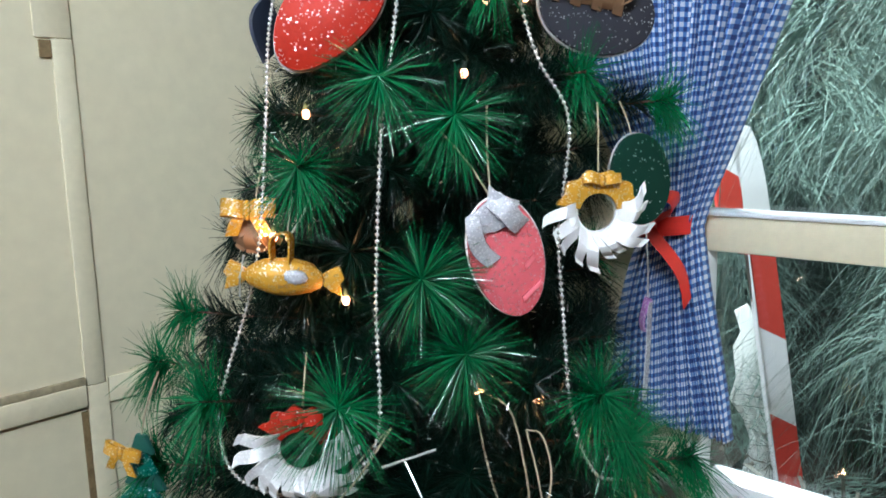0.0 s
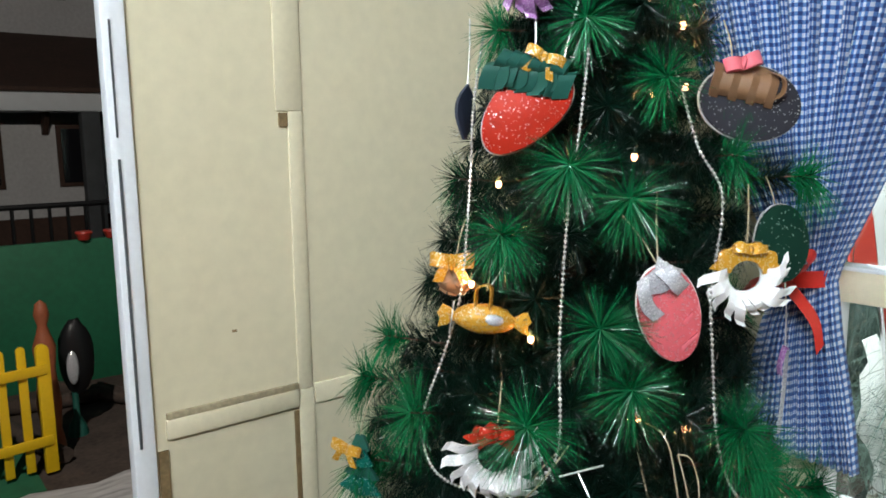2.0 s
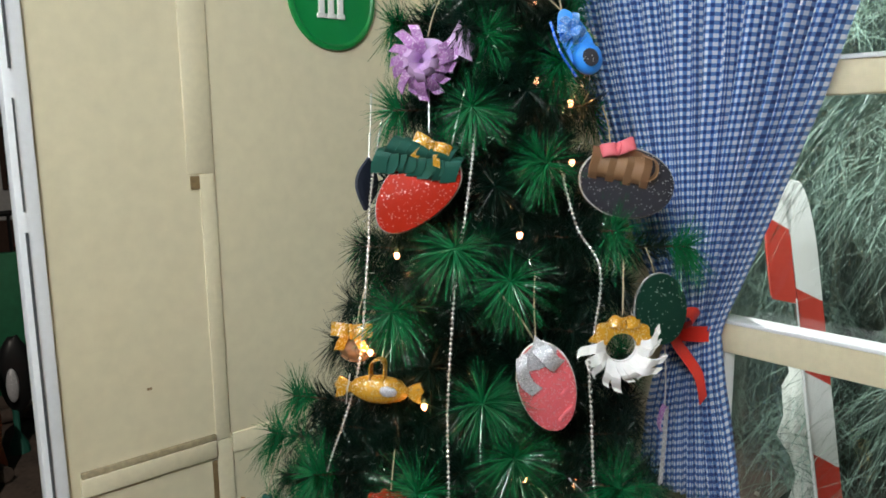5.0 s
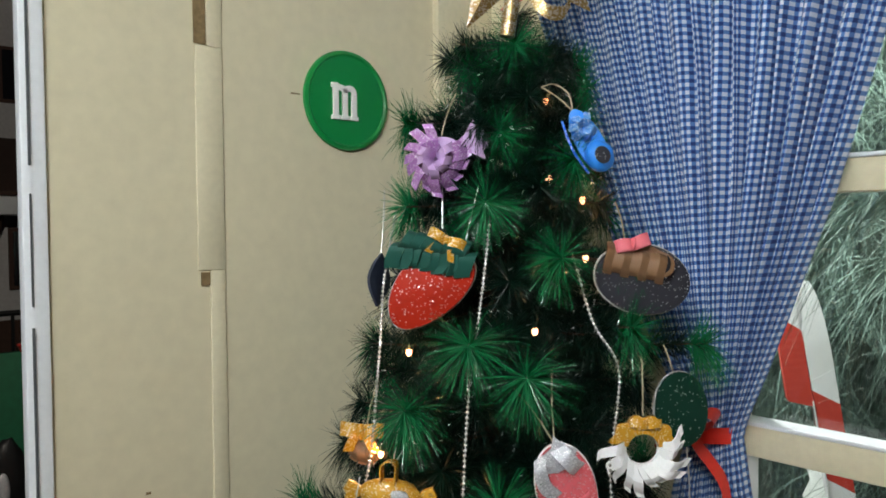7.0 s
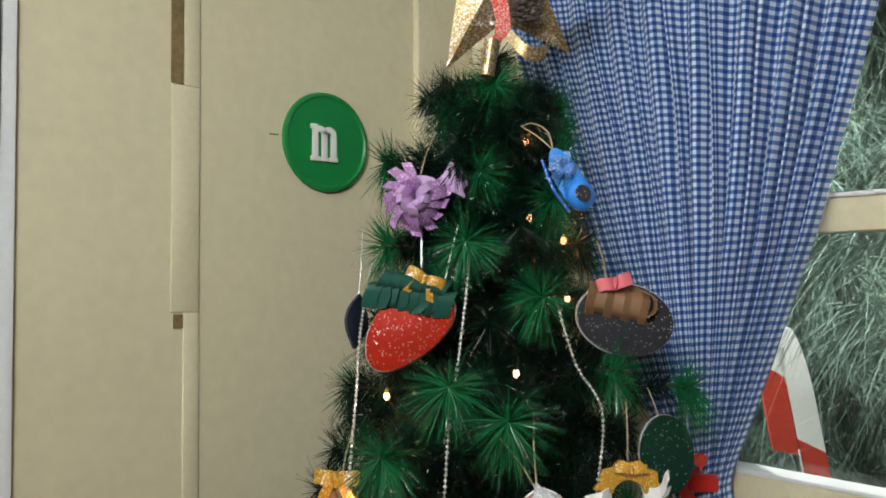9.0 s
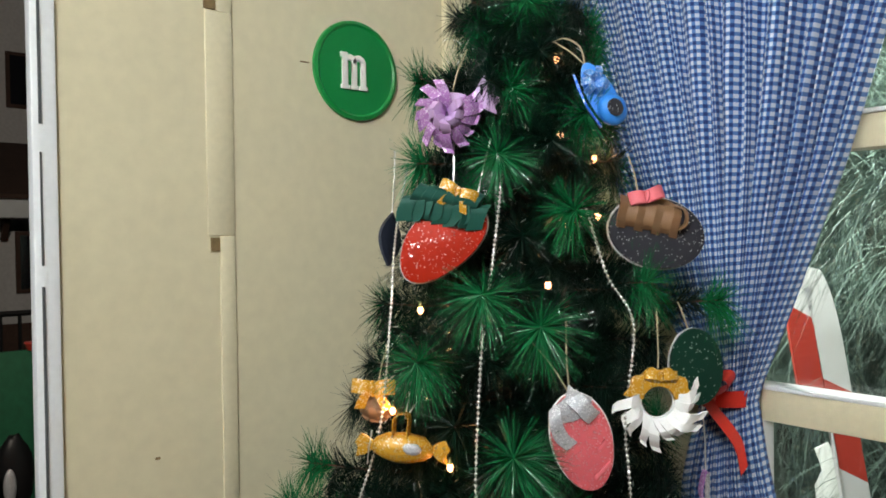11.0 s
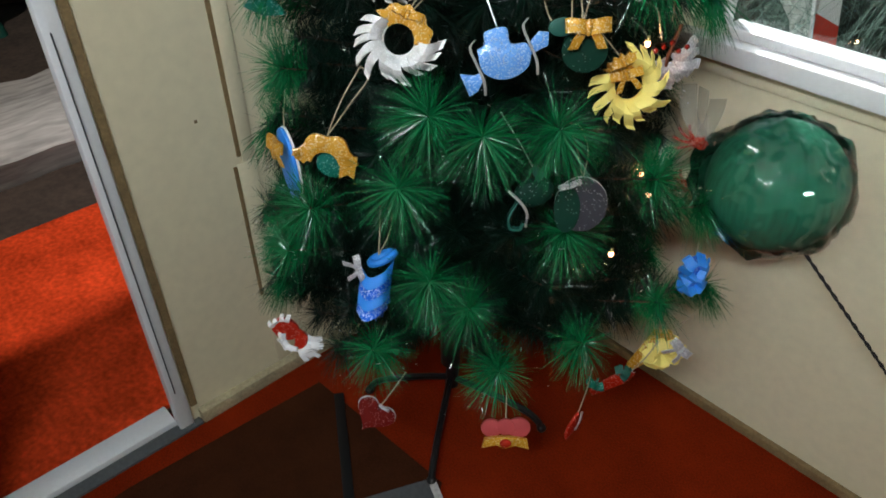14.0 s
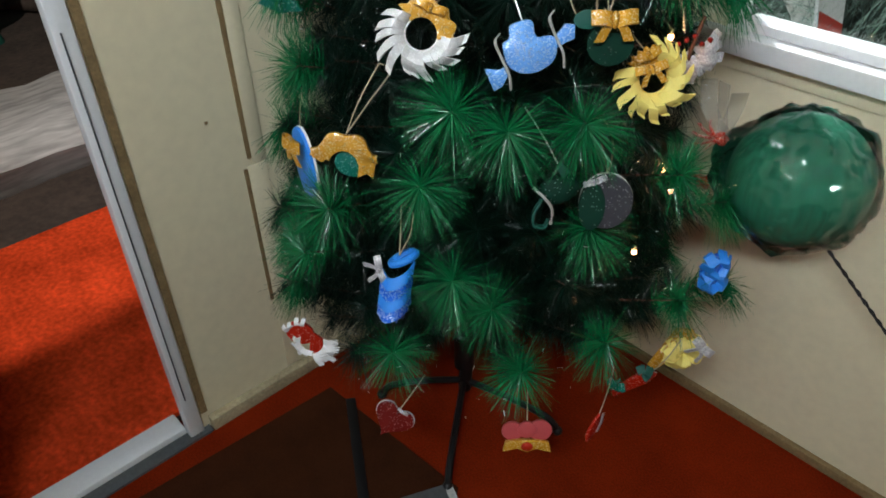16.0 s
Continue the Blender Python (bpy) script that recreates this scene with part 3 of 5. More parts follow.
def house():
    h = thing("house", pose(-8.0, 0.0, -0.125), "white house with a brown sheet roof, dark at night", "house")
    part("wall", B(-4, 0, -4, 6, 0, 1.72), HOUSEWALL, h)
    part("plinth", B(0.0, 0.05, -4, 6, 0, 0.80), ROOF, h, "dark painted plinth")
    part("fascia", B(-0.1, 0.45, -4.2, 6.2, 1.84, 2.02, bevel=0.01), WHITE, h, "white fascia board")
    bm = bmesh.new()
    v = [bm.verts.new(p) for p in ((0.5, -4.3, 2.02), (0.5, 6.3, 2.02), (-1.2, 6.3, 2.75), (-1.2, -4.3, 2.75), (0.5, -4.3, 2.06), (0.5, 6.3, 2.06), (-1.2, 6.3, 2.80), (-1.2, -4.3, 2.80))]
    for q in ((0, 3, 2, 1), (4, 5, 6, 7), (0, 1, 5, 4), (1, 2, 6, 5), (2, 3, 7, 6), (3, 0, 4, 7)):
        bm.faces.new([v[k] for k in q])
    part("roof", bm, ROOF, h)
    part("upper_wall", B(-4, -1.0, -4, 6, 1.7, 5.0), HOUSEWALL, h, "dim upper storey wall")
    part("upper_roof", B(-4.5, -0.3, -4.5, 6.5, 5.0, 5.2), ROOF, h)
    for y, z, x in ((0.86, 1.10, 0.0), (1.62, 1.10, 0.0), (-0.3, 1.10, 0.0), (2.9, 1.10, 0.0), (0.95, 3.1, -1.0), (1.75, 3.1, -1.0), (0.2, 3.1, -1.0), (2.6, 3.1, -1.0)):
        w = thing("window", pose(x, y, z), "", "")
        w.parent = h
        part("frame", B(0, 0.03, -0.14, 0.14, 0.0, 0.62, bevel=0.004), ROOF, w)
        part("pane", B(0.03, 0.036, -0.10, 0.10, 0.04, 0.58), DARKPANE, w)
    for y in (0.66, 1.72, 2.9):
        part("pillar", B(0.30, 0.44, y - 0.085, y + 0.085, 0.0, 1.84, bevel=0.008), DARKGAP, h, "dark grey veranda pillar")
    me = mesh_of("bracket", prism([(0, 0), (0.22, 0.0), (0.22, -0.04), (0.04, -0.22), (0, -0.22)], 0.05, 0.004), ROOF)
    for y in (0.62, 1.38, 2.2, -0.2):
        o = new("bracket", me)
        o.parent = h
        o.location = (0.0, y, 1.84)


house()

# ---- outside the window ----


def candy_cane():
    """A leaning board cut as a cane, painted in red and white bands with slanting edges."""
    c = thing("candy_cane_board", pose(-0.550, 2.70, -0.13, 0, -8.9, 30), "large red and white striped candy cane board leaning outside the window", "candy cane")
    pts = []
    for k in range(20):
        pts.append((Vector((0, 0, 1.24 * k / 19)), Vector((1, 0, 0))))
    for k in range(1, 16):
        a = radians(12 * k)
        pts.append((Vector((-0.041 + 0.041 * math.cos(a), 0, 1.24 + 0.27 * math.sin(a))), Vector((0.27 * math.cos(a), 0, 0.041 * math.sin(a))).normalized()))
    for k in range(1, 5):
        pts.append((Vector((-0.082, 0, 1.24 - 0.04 * k)), Vector((-1, 0, 0))))
    length = [0.0]
    for (p, _), (q, _) in zip(pts, pts[1:]):
        length.append(length[-1] + (q - p).length)

    def at(s):
        s = max(0, min(length[-1] - 1e-6, s))
        for i in range(len(length) - 1):
            if s <= length[i + 1]:
                t = (s - length[i]) / (length[i + 1] - length[i])
                return pts[i][0].lerp(pts[i + 1][0], t), pts[i][1].lerp(pts[i + 1][1], t).normalized()
    hw, slant, deep = 0.040, 0.027, 0.040
    bounds = (0.0, 0.176, 0.488, 0.80, 1.11, 1.66, length[-1])
    for b, (s0, s1) in enumerate(zip(bounds, bounds[1:])):
        bm = bmesh.new()
        rows = []
        for k in range(21):
            row = []
            for side in (-1, 1):
                p, o = at(s0 + (s1 - s0) * k / 20 - side * slant)
                q = p + o * hw * side
                row += [bm.verts.new(q + Vector((0, -deep, 0))), bm.verts.new(q + Vector((0, deep, 0)))]
            rows.append(row)
        for a, d in zip(rows, rows[1:]):
            for i, j in ((0, 2), (2, 3), (3, 1), (1, 0)):
                bm.faces.new((a[i], a[j], d[j], d[i]))
        for r in (rows[0], rows[-1]):
            bm.faces.new((r[0], r[2], r[3], r[1]))
        bmesh.ops.recalc_face_normals(bm, faces=bm.faces)
        part("stripe", bm, CANE_RED if b % 2 else CANE_WHITE, c, "red stripe" if b % 2 else "white stripe")
    bm = ribbon([(p - o * (hw + 0.003)) for p, o in (at(1.10 * k / 20) for k in range(21))], 0.084, 0.005, (0, 1, 0))
    part("edge_strip", bm, CANE_WHITE, c, "white edge strip")


candy_cane()
wb = thing("white_board", pose(-0.80, 2.80, -0.125, 0, 0, 20), "bright white torn sheet standing among the plants", "sheet")
part("sheet", prism([(-0.02, 0.0), (0.13, 0.0), (0.10, 0.30), (0.085, 0.47), (0.055, 0.62), (0.045, 0.76), (0.0, 0.83), (-0.045, 0.80), (-0.02, 0.72), (-0.045, 0.66), (-0.03, 0.54), (-0.05, 0.45), (0.0, 0.38), (0.03, 0.30)], 0.012, 0.003), SHEET, wb)
tr = thing("steel_truss", pose(-1.52, 4.2, -0.125, 0, 0, 12), "tan painted steel lattice mast behind the plants", "truss")
for x in (0.0, 0.27):
    part("chord", tube([(x, 0.25, 0), (x, 0.25, 2.3)], 0.018, 8), STEEL, tr)
for k in range(8):
    z = 0.09 + 0.29 * k
    part("rung", tube([(-0.03, 0, z), (0.30, 0, z)], 0.015, 8), STEEL, tr)
    part("lacing", tube([(0.28, 0, z), (0.0, 0.02, z - 0.27)], 0.013, 8), STEEL, tr)
    part("lacing", tube([(0.02, 0.03, z - 0.06), (0.14, 0.03, z - 0.14)], 0.010, 8), STEEL, tr)
    part("strut", tube([(0.28, 0, z), (0.27, 0.25, z)], 0.010, 8), STEEL, tr)
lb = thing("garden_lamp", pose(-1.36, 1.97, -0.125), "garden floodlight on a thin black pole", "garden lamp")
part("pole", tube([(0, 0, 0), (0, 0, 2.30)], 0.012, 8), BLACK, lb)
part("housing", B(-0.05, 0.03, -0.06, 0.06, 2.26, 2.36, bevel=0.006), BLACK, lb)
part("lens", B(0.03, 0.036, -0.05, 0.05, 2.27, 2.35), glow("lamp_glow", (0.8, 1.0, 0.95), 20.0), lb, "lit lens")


def strips(base, tip_dir, length, width, droop, seg, seed, out=None):
    """Thin tapered leaves as bent strips: arrays of roots, ways, lengths. Gives verts and faces."""
    rng = np.random.default_rng(seed)
    n = len(base)
    side = np.cross(tip_dir, rng.normal(size=(n, 3)))
    side /= np.linalg.norm(side, axis=1)[:, None] + 1e-9
    vs = []
    for k in range(seg + 1):
        t = k / seg
        p = base + tip_dir * (length * t)[:, None]
        p[:, 2] -= droop * length * t * t
        w = (width * (1 - 0.75 * t))[:, None]
        vs += [p - side * w / 2, p + side * w / 2]
    v = np.stack(vs, 1).reshape(-1, 3)
    m = 2 * (seg + 1)
    idx = np.arange(n)[:, None] * m
    f = np.concatenate([idx + np.array([2 * k, 2 * k + 1, 2 * k + 3, 2 * k + 2]) for k in range(seg)], 0)
    return v, f


def raw_mesh(name, groups):
    """One mesh out of (verts, faces, material) groups."""
    me = bpy.data.meshes.new(name)
    vs, fs, mi, off = [], [], [], 0
    for i, (v, f, m) in enumerate(groups):
        vs.append(v)
        fs.append(f + off)
        mi += [i] * len(f)
        off += len(v)
        me.materials.append(m)
    v, f = np.concatenate(vs), np.concatenate(fs)
    me.vertices.add(len(v))
    me.vertices.foreach_set("co", v.astype(np.float32).ravel())
    me.loops.add(f.size)
    me.loops.foreach_set("vertex_index", f.astype(np.int32).ravel())
    me.polygons.add(len(f))
    me.polygons.foreach_set("loop_start", np.arange(0, f.size, 4, dtype=np.int32))
    me.polygons.foreach_set("material_index", np.array(mi, dtype=np.int32))
    me.update(calc_edges=True)
    me.validate()
    return me


def fronds():
    """Hanging needle-leaved fronds outside the window, bunch by bunch."""
    rng = np.random.default_rng(5)
    groups = []
    for material, x0, y0, y1, bunches in ((FROND, -0.7, 1.62, 2.6, 420), (FROND, -1.6, 2.7, 3.4, 300), (FROND_SHADE, -2.8, 2.9, 4.1, 520)):
        base, way, ln = [], [], []
        for b in range(bunches):
            c = np.array([rng.uniform(x0, 1.4), rng.uniform(y0, y1), rng.uniform(0.1, 2.9)])
            if c[1] < 2.8 and c[0] < 0.56 - 0.33 * (c[1] + 0.1) and rng.random() < 0.965:
                continue
            if c[1] > 3.6 and abs(c[0] + 1.4) < 0.35 and rng.random() < 0.6:
                continue
            d = np.array([rng.normal(0, 0.6), rng.normal(0, 0.4), rng.uniform(-0.9, 0.5)])
            k = 60
            w = d + rng.normal(0, 0.35, (k, 3))
            w /= np.linalg.norm(w, axis=1)[:, None]
            base.append(c + rng.normal(0, 0.05, (k, 3)))
            way.append(w)
            ln.append(rng.uniform(0.18, 0.5, k))
        base, way, ln = map(np.concatenate, (base, way, ln))
        v, f = strips(base, way, ln, np.full(len(base), 0.0028), 0.6, 4, 3)
        groups.append((v, f, material))
    ob = new("hanging_fronds", raw_mesh("hanging_fronds", groups))
    tagged(ob, "grey-green hanging needle fronds outside the window", "plants", kind="stuff")


fronds()
# added box closing the view; its colour carries the night darkness
hedge = setting("backdrop", B(-9, 9, 6.4, 6.5, -0.125, 5.0), FROND_SHADE, "added backdrop box behind the plants, night darkness put into its colour", "hedge")
LITTER = mat("dry_leaf_litter", (0.16, 0.15, 0.125), 0.35, 0, 0.6, 30, 150, 0.5)
rub = bmesh.new()
lr = random.Random(8)
for k in range(240):
    p = Vector((lr.uniform(-0.66, 0.05), lr.uniform(1.46, 1.9), lr.uniform(0.40, 0.52)))
    d = Vector((lr.uniform(-1, 1), lr.uniform(-1, 1), lr.uniform(-0.2, 0.9))).normalized() * lr.uniform(0.02, 0.05)
    e = Vector((lr.uniform(-1, 1), lr.uniform(-1, 1), lr.uniform(-1, 1)))
    ribbon(smooth_path([p - d, p + e * 0.012, p + d * 0.6 + Vector((0, 0, 0.014)), p + d], 2), lr.uniform(0.012, 0.03), 0.0015, e, rub, 0.5)
tagged(part("planter_heap", blob(0.42, 0.28, 0.50, (-0.3, 1.68, -0.02), rub, 24, 16, 0.2), LITTER), "heap of shiny dry leaves in the planter", "planter", kind="stuff")

# ---- curtain ----


def curtain():
    c = thing("curtain", Matrix(), "blue and white gingham curtain tied back with a red satin bow", "curtain")
    rng = random.Random(4)
    zt = [2.40, 2.20, 2.0, 1.8, 1.6, 1.45, 1.34, 1.27, 1.235, 1.20, 1.15, 1.08, 1.0, 0.94]
    xl = [-0.69, -0.665, -0.61, -0.53, -0.45, -0.385, -0.33, -0.290, -0.279, -0.285, -0.30, -0.315, -0.322, -0.325]
    xr = [0.14, 0.105, 0.055, 0.0, -0.06, -0.115, -0.155, -0.183, -0.193, -0.188, -0.180, -0.165, -0.150, -0.140]
    nu, nv, pleats, cloth = 420, 90, 17, 1.25
    ph = [rng.uniform(-0.9, 0.9) for _ in range(pleats + 2)]
    bm = bmesh.new()
    uvl = bm.loops.layers.uv.new("UVMap")
    rows, uv = [], {}
    for j in range(nv + 1):
        z = 2.40 + (0.94 - 2.40) * j / nv
        a, b = np.interp(-z, [-q for q in zt], xl), np.interp(-z, [-q for q in zt], xr)
        amp = float(np.interp(z, [0.94, 1.12, 1.20, 1.235, 1.29, 1.6, 2.4], [0.013, 0.015, 0.014, 0.012, 0.014, 0.018, 0.017]))
        row = []
        for i in range(nu + 1):
            s = i / nu
            g = s * pleats
            k = int(g)
            off = ph[k] + (ph[min(k + 1, pleats)] - ph[k]) * (g - k)
            wv = math.sin(2 * math.pi * g + off + 0.5 * math.sin(3 * z + k))
            wv = math.copysign(abs(wv) ** 0.8, wv)
            ss = s + 0.012 * math.sin(2 * math.pi * g * 0.5 + 4 * z) * (s * (1 - s) * 4)
            y = 1.018 + amp * wv * (0.75 + 0.35 * math.sin(5.1 * s + 2.0 * z)) + 0.006 * noise.noise(Vector((s * 9, z * 5, 3)))
            lift = 0.03 * (1 - math.cos(2 * math.pi * s)) * 0.25 if z < 1.0 else 0.0
            v = bm.verts.new((a + (b - a) * ss, y, z - lift * (1.06 - z)))
            uv[v] = (s * cloth, z + 0.10 * (1 - s) * max(0, min(1, (2.0 - z))) * 0.6)
            row.append(v)
        rows.append(row)
    for p, q in zip(rows, rows[1:]):
        for i in range(nu):
            f = bm.faces.new((p[i], q[i], q[i + 1], p[i + 1]))
            for l in f.loops:
                l[uvl].uv = uv[l.vert]
    bmesh.ops.recalc_face_normals(bm, faces=bm.faces)
    ob = part("cloth", bm, CLOTH, c)
    so = ob.modifiers.new("thick", "SOLIDIFY")
    so.thickness = 0.0012
    part("rod", tube([(-0.79, 1.03, 2.40), (1.4, 1.03, 2.40)], 0.009, 10), WHITE, c, "thin white curtain rod")
    band = [(-0.195 - 0.088 * (1 - math.cos(a)) / 2, 1.018 - 0.024 * math.sin(a), 1.238 - 0.012 * (1 - math.cos(a)) / 2) for a in (2 * math.pi * k / 24 for k in range(24))]
    part("tie_band", ribbon(band + band[:1], 0.026, 0.0015, (0, 0, 1)), RED_SATIN, c, "red satin band")
    bow = part("bow", blob(0.012, 0.009, 0.013, (-0.252, 0.985, 1.236)), RED_SATIN, c, "red satin bow")
    k = Vector((-0.252, 0.982, 1.236))
    for name, pts, w in (("loop", [(0, 0, 0), (0.012, -0.012, 0.022), (0.030, -0.02, 0.040), (0.044, -0.012, 0.040), (0.036, 0.002, 0.022), (0.0, 0, 0)], 0.022),
                         ("loop", [(0, 0, 0), (-0.02, -0.015, -0.004), (-0.048, -0.018, -0.016), (-0.055, -0.008, -0.026), (-0.03, 0, -0.016), (0, 0, 0)], 0.02),
                         ("tail", [(0, -0.004, 0), (0.022, -0.02, -0.014), (0.042, -0.02, -0.034), (0.058, -0.012, -0.062), (0.066, -0.010, -0.100)], 0.02),
                         ("tail", [(0, -0.004, 0), (-0.03, -0.012, -0.014), (-0.055, -0.012, -0.034), (-0.065, -0.01, -0.06)], 0.018)):
        part(name, ribbon([k + Vector(p) for p in smooth_path(pts, 5)], w, 0.001, (0.15, 0.75, 0.65)), RED_SATIN, bow)


curtain()



def sector(a0, a1, r0, r1, waves=0, amp=0.0, n=28, cx=0.0, cz=0.0):
    out = []
    for k in range(n + 1):
        a = radians(a0 + (a1 - a0) * k / n)
        r = r1 + (amp * math.cos(waves * 2 * math.pi * k / n) if waves else 0)
        out.append((cx + r * math.cos(a), cz + r * math.sin(a)))
    for k in range(n, -1, -1):
        a = radians(a0 + (a1 - a0) * k / n)
        out.append((cx + r0 * math.cos(a), cz + r0 * math.sin(a)))
    return out


# ---- sign on the wall ----
sign = thing("round_wall_sign", pose(WX, 0.697, 1.806, 0, 0, 90), "round green plastic plate with a white mark on the cream wall", "wall sign")
part("plate", lathe([(0.091, 0), (0.0935, 0.004), (0.092, 0.009), (0.086, 0.011), (0.082, 0.008), (0.04, 0.0095), (0.002, 0.010)], 56), GREEN_SIGN, sign, "", pose(0, 0, 0, 90, 0, 0))
bm = bmesh.new()
for x in (-0.029, -0.009, 0.011):
    box(bm, x - 0.0058, x + 0.0058, -0.0145, -0.0095, -0.030, 0.012, bevel=0.001)
    box(bm, x - 0.0092, x + 0.0092, -0.0143, -0.0093, -0.037, -0.029, bevel=0.001)
for x in (-0.019, 0.001):
    prism(sector(0, 180, 0.0052, 0.0158, 0, 0, 14, x, 0.012), 0.005, 0.001, bm, -0.012)
box(bm, -0.0385, -0.0232, -0.0141, -0.0092, 0.0215, 0.0305, bevel=0.001)
box(bm, -0.0346, -0.0234, -0.0139, -0.0091, 0.010, 0.0225, bevel=0.001)
part("mark", bm, SIGN_WHITE, sign, "white raised blocky mark")

# ---- christmas tree ----


def axis(z):
    return Vector((-0.47 + 0.06 * z / 1.87, 0.67 + 0.075 * z / 1.87, z))


tree = thing("christmas_tree", pose(-0.47, 0.67, 0), "tall artificial green pine christmas tree on a black metal stand", "christmas tree")
OFF = Vector((-0.47, 0.67, 0))
part("pole", tube([axis(0.03) - OFF, axis(0.6) - OFF, axis(1.2) - OFF, axis(1.86) - OFF], 0.015, 12, taper=0.7), BLACK, tree, "black metal pole")
part("stand_collar", lathe([(0.017, 0.10), (0.022, 0.105), (0.022, 0.20), (0.017, 0.205)], 16), BLACK, tree)
for ex, ey in ((0.155, -0.20), (0.22, 0.07), (-0.13, -0.14), (-0.16, 0.19)):
    d = Vector((ex, ey, 0))
    leg = part("leg", tube(smooth_path([(0, 0, 0.055), d * 0.4 + Vector((0, 0, 0.055)), d * 0.8 + Vector((0, 0, 0.045)), d * 0.95 + Vector((0, 0, 0.028)), d + Vector((0, 0, 0.006))], 5), 0.0075, 8), BLACK, tree)
    part("rubber_foot", blob(0.011, 0.011, 0.01, d + Vector((0, 0, 0.01)), seg=10, rings=6), BLACK, leg)

PROFILE = ([0.2, 0.3, 0.4, 0.5, 0.75, 1.0, 1.2, 1.4, 1.6, 1.8, 1.9], [0.38, 0.42, 0.43, 0.42, 0.38, 0.34, 0.27, 0.235, 0.17, 0.125, 0.05])
count = [0]


def branch(tip, bright=True, needle=0.075, many=170, rise=None):
    """A wire branch from the pole to its tip with short needles along it and a spray of long ones at the end."""
    count[0] += 1
    rng = np.random.default_rng(count[0])
    tip = Vector(tip)
    r = (tip - axis(tip.z)).to_2d().length
    za = tip.z + (rise if rise is not None else 0.02 - (1.42 - tip.z) * 0.55 * r)
    za = min(za, 1.85)
    a = axis(za)
    mid = a.lerp(tip, 0.55) + Vector((0, 0, -0.012))
    path = smooth_path([a, mid, tip], 6)
    bm = tube([p - OFF for p in path], 0.0026, 5, taper=0.6)
    tw = bpy.data.meshes.new("twig")
    bm.to_mesh(tw)
    n0 = len(tw.vertices)
    co = np.empty(n0 * 3)
    tw.vertices.foreach_get("co", co)
    fq = np.array([list(p.vertices) for p in tw.polygons if len(p.vertices) == 4])
    bm.free()
    bpy.data.meshes.remove(tw)
    groups = [(co.reshape(-1, 3), fq, TWIG)]
    pa = np.array([p - OFF for p in path])
    d_end = (pa[-1] - pa[-3])
    d_end /= np.linalg.norm(d_end)
    # along the twig
    k = int(760 * (path[0] - path[-1]).length / 0.35)
    t = rng.uniform(0.22, 1.0, k) * (len(pa) - 1)
    i = np.minimum(t.astype(int), len(pa) - 2)
    base = pa[i] + (pa[i + 1] - pa[i]) * (t - i)[:, None]
    w = rng.normal(size=(k, 3))
    w -= d_end * (w @ d_end)[:, None]
    w /= np.linalg.norm(w, axis=1)[:, None]
    w = w * 0.85 + d_end * rng.uniform(0.2, 0.9, k)[:, None]
    w /= np.linalg.norm(w, axis=1)[:, None]
    ln = rng.uniform(0.6, 1.0, k) * needle * 0.8
    # needles near the pole take the shade-coloured copy
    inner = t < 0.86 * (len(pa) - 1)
    for sel, m in ((inner | (not bright), NEEDLE_SHADE), (~inner & bright, NEEDLE)):
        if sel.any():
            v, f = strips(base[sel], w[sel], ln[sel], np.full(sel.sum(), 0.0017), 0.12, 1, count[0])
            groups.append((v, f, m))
    # the spray at the end: a brush, fuller on one side and bent down by its weight
    k = int(many * 1.5)
    w = rng.normal(size=(k, 3))
    w -= d_end * (w @ d_end)[:, None]
    w /= np.linalg.norm(w, axis=1)[:, None]
    heavy = rng.normal(size=3) * np.array([0.8, 0.8, 0.5]) - np.array([0, 0, 0.7])
    heavy -= d_end * (heavy @ d_end)
    heavy /= np.linalg.norm(heavy)
    keep = rng.random(k) < 0.56 + 0.44 * (w @ heavy)
    w = w[keep]
    k = len(w)
    c = rng.normal(0.22, 0.22, k).clip(-0.25, 0.75)
    w = w * np.sqrt(1 - c * c)[:, None] + d_end * c[:, None]
    ln = rng.uniform(0.74, 1.05, k) * needle
    v, f = strips(np.repeat(pa[-1:], k, 0) - d_end * rng.uniform(0, 0.02, k)[:, None], w, ln, np.full(k, 0.0015 if bright else 0.0011), 0.14, 2, count[0])
    groups.append((v, f, NEEDLE if bright else NEEDLE_SHADE))
    ob = new("branch", raw_mesh("branch", groups))
    ob.parent = tree


FRONT_TOP = [(-0.317, 0.586, 1.60), (-0.229, 0.569, 1.385), (-0.289, 0.528, 1.423), (-0.245, 0.655, 1.527), (-0.275, 0.72, 1.66),
             (-0.236, 0.526, 1.235), (-0.354, 0.477, 1.339), (-0.45, 0.56, 1.597), (-0.586, 0.463, 1.165), (-0.62, 0.44, 1.10),
             (-0.17, 0.88, 1.40), (-0.212, 0.56, 1.16), (-0.23, 0.80, 1.52), (-0.50, 0.60, 1.72),
             (-0.36, 0.655, 1.70), (-0.31, 0.78, 1.73), (-0.43, 0.66, 1.80), (-0.33, 0.80, 1.80), (-0.36, 0.69, 1.83), (-0.21, 0.76, 1.43), (-0.40, 0.62, 1.56)]
FRONT_MID = [(-0.246, 0.426, 0.893), (-0.19, 0.47, 0.87), (-0.397, 0.324, 0.725), (-0.271, 0.389, 0.79), (-0.132, 0.554, 0.872),
             (-0.075, 0.722, 0.749), (-0.50, 0.37, 0.895), (-0.125, 0.580, 0.700), (-0.47, 0.42, 1.09), (-0.13, 0.725, 1.04),
             (-0.14, 0.69, 1.10), (-0.56, 0.40, 1.0), (-0.30, 0.47, 1.11), (-0.12, 0.86, 0.98)]
